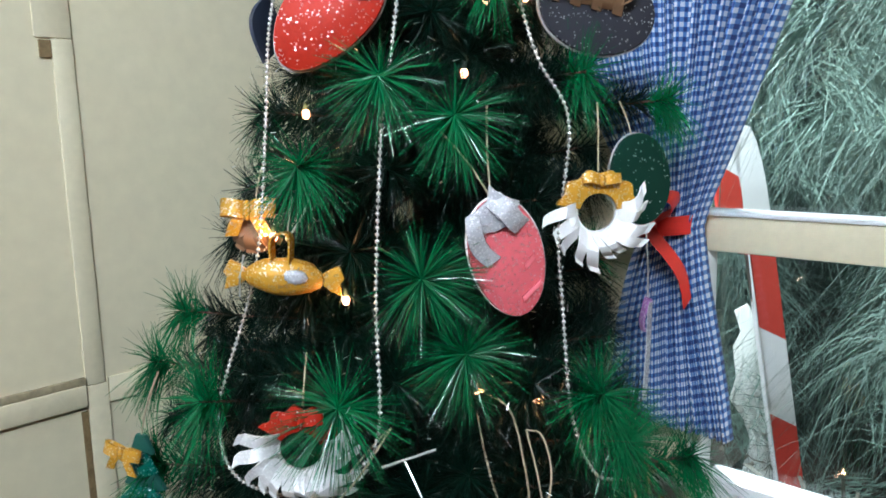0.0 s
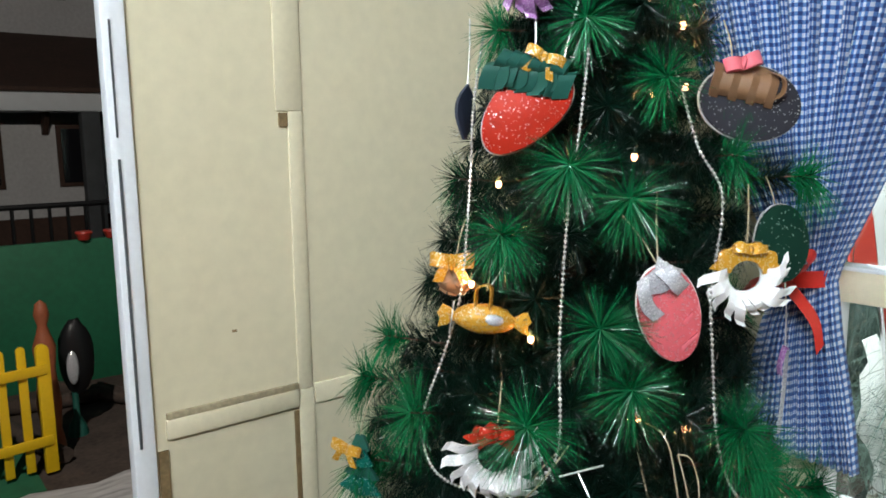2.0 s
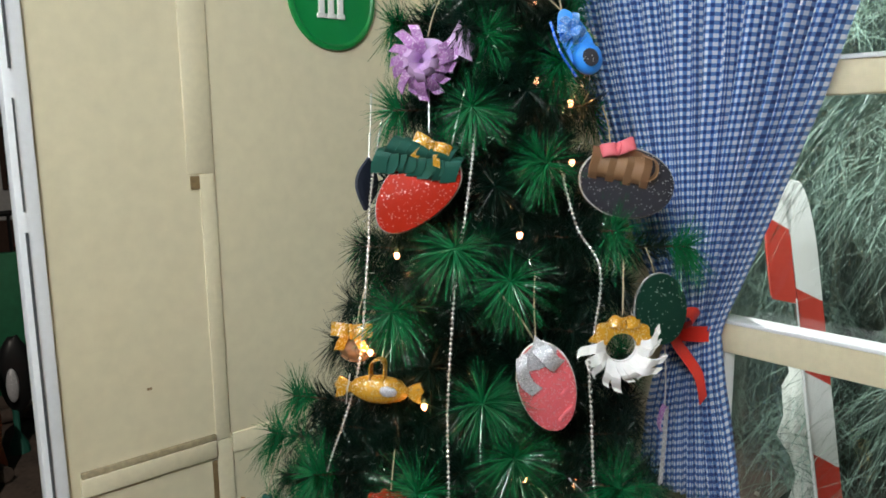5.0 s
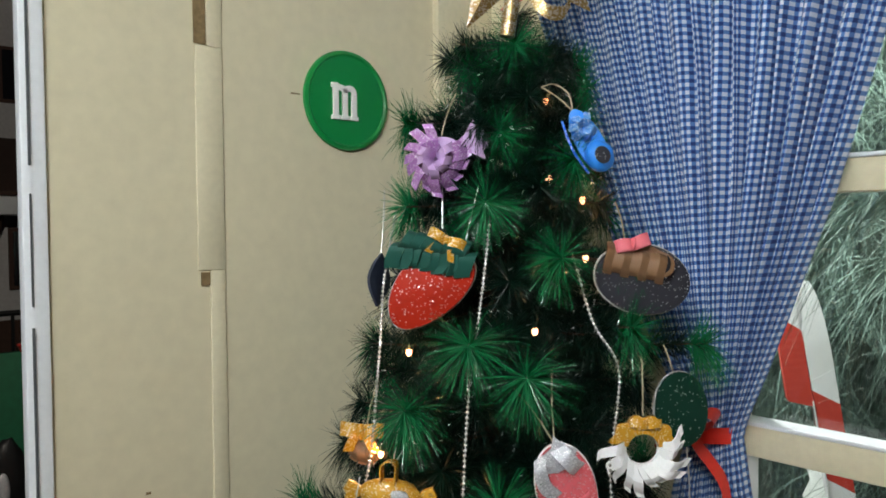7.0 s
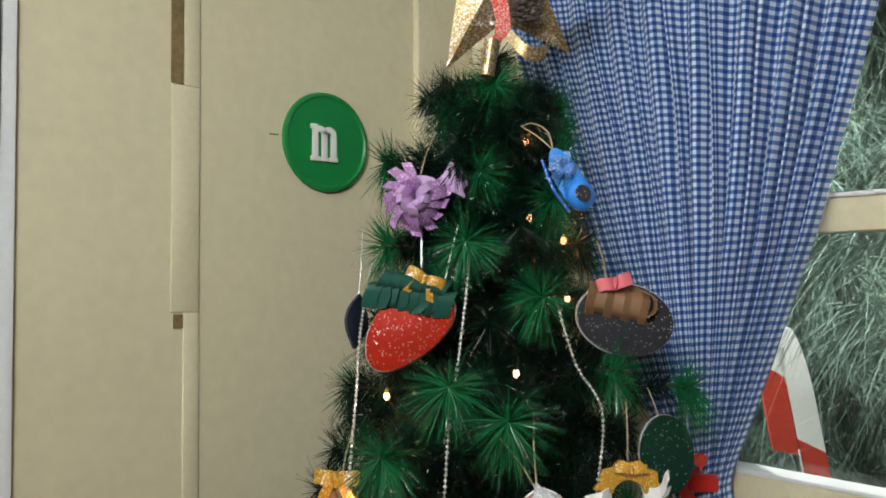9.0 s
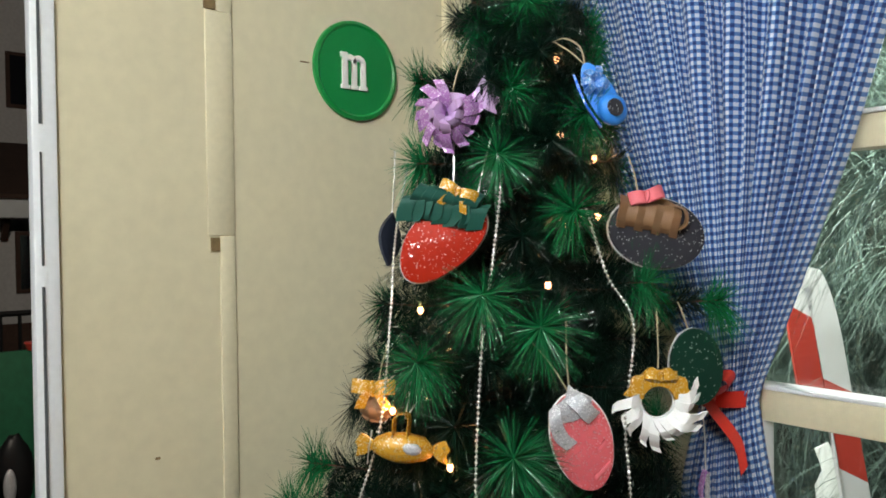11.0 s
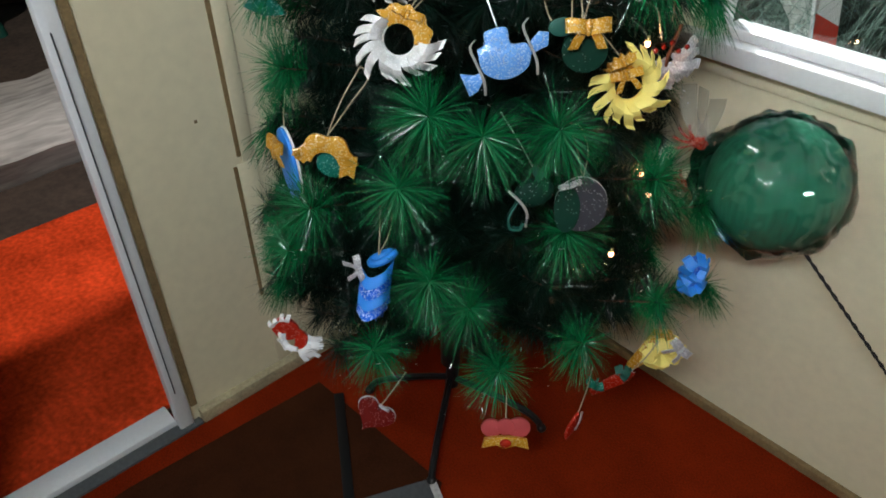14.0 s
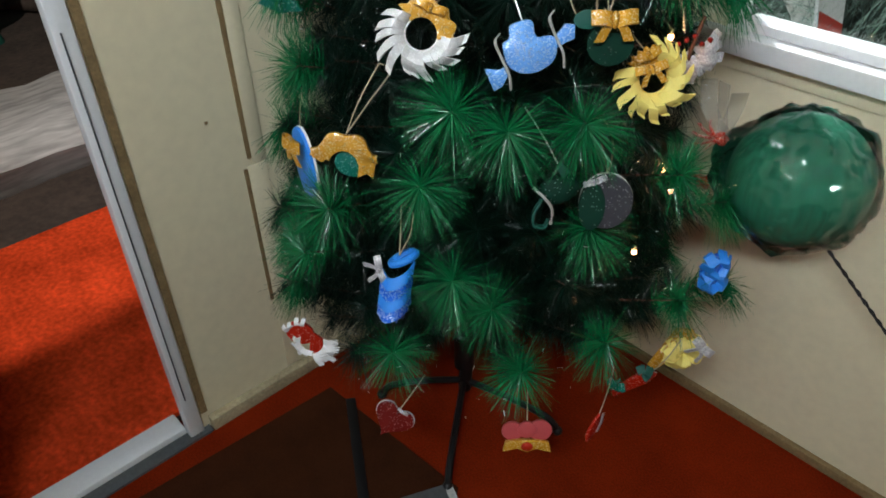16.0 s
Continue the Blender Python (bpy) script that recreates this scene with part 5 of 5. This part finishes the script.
bow(t, G_SILVER, -0.026, 0.030, 0.022, -0.012, True, 70, w=0.45)
cord(t, 0.050, 0.07, -0.006, None, True)

# grey disc and green sweet
t = hang("disc_ornament", (-0.128, 0.604, 0.740), "silver grey glitter disc on twine", "ornament", 0, 0, "", -15)
part("backing", prism(ellipse(0.037, 0.040, 36), 0.004, 0.001), GREYFOAM, t)
part("disc", prism(ellipse(0.036, 0.039, 36), 0.006, 0.0015, None, -0.004), glitter("grey_glitter", (0.04, 0.04, 0.048), 0.05, 0.7, metal=0.0), t)
part("patch", prism(ellipse(0.018, 0.034, 24, -0.020, -0.006), 0.004, 0.001, None, -0.008), G_GREEN, t, "dark green patch")
bow(t, G_SILVER, -0.018, 0.030, 0.016, -0.012, False, -20)
cord(t, 0.036, 0.075, -0.022, None, True)
t = hang("candy_ornament", (-0.165, 0.545, 0.768), "dark green glitter sweet with a teal curl", "ornament", 0, -20, "", -10)
part("middle", blob(0.028, 0.014, 0.020, lump=0.1), G_GREEN, t)
part("curl", ribbon(smooth_path([(-0.024, -0.004, -0.004), (-0.040, -0.010, -0.016), (-0.046, -0.010, -0.034), (-0.034, -0.008, -0.042), (-0.026, -0.008, -0.034)], 5), 0.010, 0.003, (0, 1, 0)), F_TEAL, t)
part("leaf", prism([(0.010, 0.014), (0.006, 0.034), (0.014, 0.040), (0.022, 0.022)], 0.004, 0.001, None, -0.006), F_TEAL, t)
part("tie", tube(smooth_path([(-0.030, -0.016, 0.020), (-0.020, -0.024, 0.004), (-0.016, -0.022, -0.016), (-0.024, -0.020, -0.036)], 5), 0.0022, 6), SILVERCORD, t, "silver cord tail")
cord(t, 0.018, 0.10, -0.020, SILVERCORD, False, 0.012)

# blue ruffle at the wall side
t = hang("ruffle_ornament", (-0.068, 0.870, 0.500), "crumpled shiny blue foam ruffle", "ornament", 10, 0)
part("core", blob(0.020, 0.014, 0.036, lump=0.3, freq=45), G_BLUE, t)
petals(t, F_BLUE, 7, 0, 360, 0.004, 0.028, 0.020, 0.018, 0, 0.018, seed=51)
petals(t, F_BLUE, 7, 0, 360, 0.004, 0.028, 0.020, 0.018, 0, -0.016, seed=52)
cord(t, 0.04, 0.06)

# yellow bell with gold cone
t = hang("bell_ornament", (-0.112, 0.830, 0.353), "gold glitter cone with yellow foam petals and silver bow", "ornament", 10, 40, out=0.11)
part("cone", prism([(-0.006, -0.058), (0.008, -0.058), (0.030, 0.030), (0.0, 0.044), (-0.028, 0.030)], 0.012, 0.003), G_GOLD, t)
petals(t, F_YELLOW, 8, 20, 200, 0.006, 0.046, 0.018, 0.016, 0.022, -0.005, seed=61)
petals(t, F_YELLOW, 6, 190, 330, 0.006, 0.040, 0.018, 0.016, 0.022, 0.002, seed=62)
bow(t, G_SILVER, 0.018, 0.034, 0.030, -0.024, True, 10)
cord(t, 0.044, 0.08, 0.01)

# red horn with green curls, red drop
t = hang("horn_ornament", (-0.088, 0.700, 0.335), "dark red glitter horn with teal foam curls", "ornament", 0, 48)
part("horn", prism([(-0.006, -0.040), (0.006, -0.042), (0.016, 0.020), (0.010, 0.046), (-0.004, 0.044), (-0.010, 0.010)], 0.008, 0.002), G_RED, t)
petals(t, G_TEAL, 7, 200, 340, 0.004, 0.022, 0.010, 0.010, -0.016, -0.010, seed=71)
petals(t, F_TEAL, 6, 0, 180, 0.004, 0.020, 0.010, 0.010, -0.012, 0.028, seed=72)
cord(t, 0.045, 0.07, -0.02)
t = hang("drop_ornament", (-0.105, 0.628, 0.262), "dark red glitter drop hung from a white cord", "ornament", 40, 24)
part("drop", prism([(0, -0.032), (0.010, -0.018), (0.012, 0.0), (0.006, 0.020), (0, 0.030), (-0.006, 0.020), (-0.012, 0.0), (-0.010, -0.018)], 0.006, 0.002), G_RED, t)
part("loop", ribbon([(0, -0.006, 0.036), (0.001, -0.009, 0.016), (0.002, -0.008, -0.004)], 0.005, 0.0015, (1, 0, 0)), SILVERCORD, t, "white cord")
cord(t, 0.030, 0.09)

# coral and gold shell
t = hang("shell_ornament", (-0.155, 0.506, 0.308), "coral pink foam shell on a gold glitter band", "ornament", 0, 0, "", -20)
for k, (x, z, r) in enumerate(((-0.024, 0.004, 0.018), (0.0, 0.008, 0.016), (0.022, 0.006, 0.020))):
    part("lobe", prism(ellipse(r, r * 0.95, 22, x, z), 0.006, 0.0015, None, -0.002 * (k % 2)), F_CORAL, t)
part("band", prism([(-0.040, -0.030), (-0.036, -0.012), (-0.014, -0.008), (0.014, -0.008), (0.036, -0.012), (0.040, -0.030), (0.016, -0.024), (0.0, -0.030), (-0.016, -0.024)], 0.009, 0.002, None, -0.007), G_GOLD, t)
part("dot", blob(0.010, 0.005, 0.008, (0, -0.013, -0.018)), G_RED, t)
cord(t, 0.024, 0.06)

# red heart
t = hang("heart_ornament", (-0.318, 0.353, 0.333), "red glitter heart with a pale edge, darkened in colour as if in shade", "ornament", 0, 36, "", -20)
hs = [(0.034 * math.sin(a) ** 3, 0.0021 * (13 * math.cos(a) - 5 * math.cos(2 * a) - 2 * math.cos(3 * a) - math.cos(4 * a))) for a in (2 * math.pi * k / 44 for k in range(44))]
part("backing", prism([(x * 1.04, z * 1.04) for x, z in hs], 0.004, 0.0008), GREYFOAM, t)
# darker copy of the red glitter: the shade under the tree is in its colour
part("heart", prism(hs, 0.006, 0.0015, None, -0.003), G_DIMRED, t)
bow(t, G_SILVER, 0.004, 0.024, 0.010, -0.010, False)
cord(t, 0.022, 0.07)

# red and white mitten
t = hang("mitten_ornament", (-0.52, 0.335, 0.385), "dark red glitter shape with white foam fringe", "ornament", -5, 20, "", -12)
part("body", prism(ellipse(0.026, 0.022, 24, -0.020, 0.008), 0.008, 0.002), G_RED, t)
part("body", prism([(-0.004, 0.020), (0.022, 0.012), (0.030, -0.026), (0.006, -0.020)], 0.008, 0.002), G_RED, t)
petals(t, F_WHITE, 6, -55, 25, 0.026, 0.054, 0.013, 0.004, seed=81, name="fringe")
petals(t, F_WHITE, 6, 180, 300, 0.018, 0.032, 0.010, 0.006, 0.002, -0.002, seed=82, name="fringe")
petals(t, F_WHITE, 4, 80, 180, 0.020, 0.034, 0.010, 0.006, -0.020, 0.004, seed=83, name="fringe")
cord(t, 0.026, 0.06)

# lilac and silver ribbon strip
t = hang("ribbon_ornament", (-0.190, 0.850, 1.10), "narrow lilac and silver ribbon strip", "ornament", 30, 4)
part("strip", ribbon([(0.004, 0, 0.055), (0.003, -0.003, 0.0), (0.006, 0, -0.065)], 0.010, 0.0015, (1, 0.3, 0)), G_SILVER, t)
part("loop", ribbon(smooth_path([(-0.004, 0, 0.020), (-0.016, -0.008, 0.036), (-0.012, -0.010, 0.060), (0.0, -0.004, 0.056)], 5), 0.012, 0.002, (0.4, 1, 0)), G_LILAC, t, "lilac loop")
cord(t, 0.055, 0.09, 0.0, SILVERCORD)

# silver and red cluster
t = hang("berry_ornament", (-0.167, 0.826, 0.881), "silver leaves with red berries on a twig", "ornament", 0, 0)
petals(t, G_SILVER, 9, 180, 420, 0.004, 0.042, 0.017, 0.012, 0.006, -0.006, seed=91, name="leaf")
part("stem", tube([(-0.002, -0.006, -0.05), (0.0, -0.01, 0.0), (0.012, -0.008, 0.05)], 0.003, 6), TWIG, t)
for k in range(5):
    part("berry", blob(0.004, 0.004, 0.004, (-0.020 + 0.011 * k, -0.014, 0.012 + 0.006 * (k % 3)), seg=10, rings=8), G_DIMRED, t)
cord(t, 0.05, 0.05)

# ---- star on the treetop ----
t = hang("tree_topper", (-0.385, 0.735, 1.913), "gold glitter star with red ribbon and a pine cone", "tree topper", 0, -6)
star = []
for k in range(10):
    a = radians(90 + 36 * k)
    r = 0.155 if k % 2 == 0 else 0.066
    star.append((r * math.cos(a), 0.068 + r * math.sin(a)))
bm = bmesh.new()
c0, c1 = bm.verts.new((0, -0.026, 0.068)), bm.verts.new((0, 0.026, 0.068))
vs = [bm.verts.new((x, 0, z)) for x, z in star]
for k in range(10):
    bm.faces.new((vs[k], vs[(k + 1) % 10], c0))
    bm.faces.new((vs[(k + 1) % 10], vs[k], c1))
bmesh.ops.recalc_face_normals(bm, faces=bm.faces)
part("star", bm, glitter("bright_gold_glitter", (0.34, 0.23, 0.09), 0.3, 0.35, 500, 0.9), t)
part("ribbon", ribbon(smooth_path([(0.0, -0.030, 0.19), (-0.004, -0.034, 0.11), (-0.006, -0.036, 0.04), (-0.004, -0.034, -0.02), (-0.03, -0.03, -0.045)], 5), 0.022, 0.002, (1, 0, 0.1)), glitter("red_foil_glitter", (0.5, 0.05, 0.02), 0.3), t, "red glitter ribbon")
part("ribbon", ribbon(smooth_path([(0.0, -0.030, -0.02), (0.02, -0.040, -0.055), (0.045, -0.034, -0.062), (0.06, -0.03, -0.045)], 5), 0.02, 0.002, (0.3, 0, 1)), glitter("gold_foil_glitter", (0.34, 0.23, 0.09), 0.3, 0.35, 500, 0.9), t, "gold ribbon loop")
part("roll", tube([(-0.035, -0.035, -0.085), (-0.022, -0.035, -0.035)], 0.011, 12), bpy.data.materials["gold_foil_glitter"], t, "gold foil roll")
bm = bmesh.new()
for k in range(60):
    a, z = k * 2.4, k / 60
    r = 0.019 * math.sin(math.pi * (0.12 + 0.8 * z))
    p = Vector((0.034 + r * math.cos(a), -0.035 + r * math.sin(a), -0.016 + 0.05 * z))
    blob(0.006, 0.006, 0.0028, p, bm, 6, 4)
part("pine_cone", bm, mat("grey_brown_cone", (0.10, 0.08, 0.07), 0.7, 0, 0.4, 40, 200, 0.3), t, "frosted grey pine cone")

# ---- bead garlands ----


def garland(points, label):
    g = thing("bead_garland", Matrix(), label, "garland", "bead garlands")
    path = smooth_path(points, 14)
    part("string", tube(path, 0.0006, 4), SILVERCORD, g)
    bm = bmesh.new()
    s, step = 0.0, 0.0066
    vs, fs, off = [], [], 0
    unit = bmesh.new()
    bmesh.ops.create_icosphere(unit, subdivisions=1, radius=0.0026)
    uv_ = np.array([v.co for v in unit.verts])
    uf = [[v.index for v in f.verts] for f in unit.faces]
    unit.free()
    bm.free()
    acc = 0.0
    for a, b in zip(path, path[1:]):
        L = (b - a).length
        while acc <= L:
            p = a.lerp(b, acc / L)
            vs.append(uv_ + np.array(p))
            fs += [[i + off for i in f] for f in uf]
            off += len(uv_)
            acc += step
        acc -= L
    me = bpy.data.meshes.new("bead_strand")
    me.from_pydata(np.concatenate(vs).tolist(), [], fs)
    me.materials.append(PEARL)
    me.polygons.foreach_set("use_smooth", [True] * len(me.polygons))
    o = new("bead_strand", me)
    o.parent = g
    tagged(o, "small silver pearl beads", kind="stuff")


garland([(-0.523, 0.60, 1.60), (-0.470, 0.535, 1.49), (-0.442, 0.504, 1.385), (-0.433, 0.476, 1.236), (-0.467, 0.446, 1.099), (-0.473, 0.440, 1.062), (-0.421, 0.427, 1.021),
         (-0.342, 0.442, 1.018), (-0.295, 0.469, 1.041), (-0.271, 0.496, 1.083), (-0.290, 0.517, 1.218), (-0.300, 0.541, 1.38), (-0.308, 0.565, 1.453), (-0.330, 0.608, 1.587), (-0.345, 0.61, 1.59)],
        "silver pearl bead garland looped down the tree")
garland([(-0.268, 0.69, 1.505), (-0.262, 0.684, 1.525), (-0.252, 0.684, 1.527), (-0.223, 0.688, 1.443), (-0.203, 0.716, 1.378), (-0.193, 0.684, 1.265), (-0.184, 0.678, 1.192), (-0.166, 0.669, 1.081), (-0.151, 0.692, 1.01), (-0.149, 0.758, 0.976), (-0.145, 0.781, 0.924)],
        "silver pearl bead garland hanging straight down")

# loose twine loops
for pts in (((-0.252, 0.615, 1.10), (-0.228, 0.60, 1.05), (-0.205, 0.60, 0.99), (-0.195, 0.62, 0.97)), ((-0.252, 0.617, 1.10), (-0.205, 0.615, 1.09), (-0.185, 0.615, 1.03), (-0.185, 0.625, 0.97)),
            ((-0.262, 0.505, 1.09), (-0.285, 0.48, 1.04), (-0.318, 0.458, 0.995))):
    tw = thing("twine_loop", Matrix(), "pale twine loop tied to a branch", "twine", "twine loops")
    part("strand", tube(smooth_path(pts, 6), 0.0012, 5), TWINE, tw)

# ---- fairy lights ----
LIGHTS = [(-0.347, 0.525, 1.20), (-0.252, 0.623, 1.096), (-0.23, 0.696, 1.071), (-0.444, 0.558, 1.392), (-0.434, 0.50, 1.262), (-0.157, 0.765, 0.92), (-0.120, 0.745, 0.73), (-0.118, 0.777, 0.678),
          (-0.099, 0.665, 0.628)]
LIGHTS += [(-0.355, 0.75, 1.752), (-0.316, 0.79, 1.727), (-0.306, 0.80, 1.671), (-0.325, 0.72, 1.636), (-0.32, 0.79, 1.606), (-0.300, 0.70, 1.511), (-0.299, 0.77, 1.521), (-0.285, 0.645, 1.429)]
LIGHTS.sort(key=lambda p: -p[2])
fl = thing("fairy_lights", Matrix(), "string of small warm fairy lights wound through the tree", "fairy lights")
wire = []
for p, q in zip(LIGHTS, LIGHTS[1:]):
    inward = (axis((p[2] + q[2]) / 2) - Vector(p).lerp(Vector(q), 0.5)) * 0.35
    wire += [Vector(p) + Vector((0.002, -0.001, 0.008)), Vector(p).lerp(Vector(q), 0.5) + inward]
part("wire", tube(smooth_path(wire, 6), 0.0012, 5), WIRE, fl, "dark green wire")
me_b = mesh_of("bulb", blob(0.0042, 0.0042, 0.0058, seg=10, rings=8), BULB_CORE)
me_s = mesh_of("socket", lathe([(0.0026, 0.003), (0.0030, 0.004), (0.0028, 0.011), (0.0012, 0.013)], 8), WIRE)
for p in LIGHTS:
    b = new("bulb", me_b)
    b.parent, b.location = fl, p
    s = new("socket", me_s)
    s.parent, s.location = fl, p

for p in LIGHTS[::2] + LIGHTS[9:14:2]:
    lamp("fairy_light", "POINT", Vector(p) + Vector((0.008, -0.008, 0.004)), 0.11, (1.0, 0.5, 0.2), 0.004)

# ---- green ball in cellophane ----
BC = Vector((0.012, 0.935, 0.685))
ball = thing("wrapped_ball", pose(BC.x, BC.y, BC.z, 0, 0, 8), "large green ribbed ball wrapped in clear cellophane with red ties", "decoration ball")
bm = bmesh.new()
n, rings, R = 120, 28, 0.107
rows = []
for j in range(1, rings):
    th = math.pi * j / rings
    rows.append([bm.verts.new(((R + 0.0011 * math.cos(40 * 2 * math.pi * k / n)) * math.sin(th) * math.cos(2 * math.pi * k / n), (R + 0.0011 * math.cos(40 * 2 * math.pi * k / n)) * math.sin(th) * math.sin(2 * math.pi * k / n), R * math.cos(th))) for k in range(n)])
for a, b in zip(rows, rows[1:]):
    for k in range(n):
        bm.faces.new((a[k], b[k], b[(k + 1) % n], a[(k + 1) % n]))
bm.faces.new(rows[0])
bm.faces.new(rows[-1][::-1])
bmesh.ops.recalc_face_normals(bm, faces=bm.faces)
part("ball", bm, BALLGREEN, ball, "ribbed green paper ball")
bm = bmesh.new()
r = bmesh.ops.create_icosphere(bm, subdivisions=5, radius=1)
for v in r["verts"]:
    d = Vector(v.co)
    k = 0.115 + 0.014 * abs(noise.noise(d * 3.2)) + 0.006 * noise.noise(d * 6) + 0.0009 * noise.noise(d * 15)
    v.co = d * k
    # gathered towards the tied side
    if d.x < -0.75:
        v.co.x -= 0.02 * (-d.x - 0.75) / 0.25
wrap = part("wrapper", bm, CELLO, ball, "clear crinkled cellophane")
wrap.visible_shadow = False
for z, s in ((0.030, 1.0), (-0.055, 0.8)):
    bm = bmesh.new()
    blob(0.016, 0.012, 0.012, (-0.136, 0, z), bm, 10, 8, 0.3)
    for k in range(5):
        a = radians(100 + 40 * k)
        ribbon(smooth_path([(-0.136, -0.004, z), (-0.146 + 0.015 * math.cos(a), -0.012, z + 0.018 * math.sin(a)), (-0.150 + 0.03 * math.cos(a), -0.006, z + 0.030 * math.sin(a))], 4), 0.006, 0.001, (0.2, 1, 0.3), bm)
    part("red_tie", bm, glitter("red_foil_tie", (0.40, 0.03, 0.01), 0.3) if s == 1.0 else bpy.data.materials["red_foil_tie"], ball, "red foil tie")
for k in range(3):
    a = radians(72 + 20 * k)
    part("wrapper_fold", ribbon(smooth_path([(-0.132, 0, 0.040), (-0.140 + 0.05 * math.cos(a), -0.010 * (k % 3 - 1), 0.040 + 0.045 * math.sin(a)), (-0.144 + 0.09 * math.cos(a), 0.014 * (k % 3 - 1), 0.040 + 0.085 * math.sin(a))], 5), 0.026, 0.0006, (1, 0.6 * (-1) ** k, 0.1)), CELLO_THIN, ball, "gathered cellophane fold")
cb = thing("twisted_cord", Matrix(), "thin black twisted cord running from the ball along the wall", "cord")
for ph in (0, math.pi):
    pts = []
    for k in range(90):
        u = k / 89
        p = Vector((0.045, 0.99, 0.575)).lerp(Vector((0.62, 1.05, 0.06)), u)
        pts.append(p + Vector((0.0022 * math.cos(40 * u * 3 + ph), 0, 0.0022 * math.sin(40 * u * 3 + ph))))
    part("strand", tube(pts, 0.0020, 5), BLACK, cb)

# a nail hole and scuffs on the door wall
for y, z, w, h in ((0.318, 1.153, 0.004, 0.002), (0.59, 1.809, 0.009, 0.0012), (0.352, 0.70, 0.003, 0.003)):
    tagged(part("wall_scuff", B(WX, WX + 0.0015, y - w, y + w, z - h, z + h, bevel=0.0005), EDGE_BROWN), "small brown scuff on the cream wall", "scuff", "scuffs on the wall")
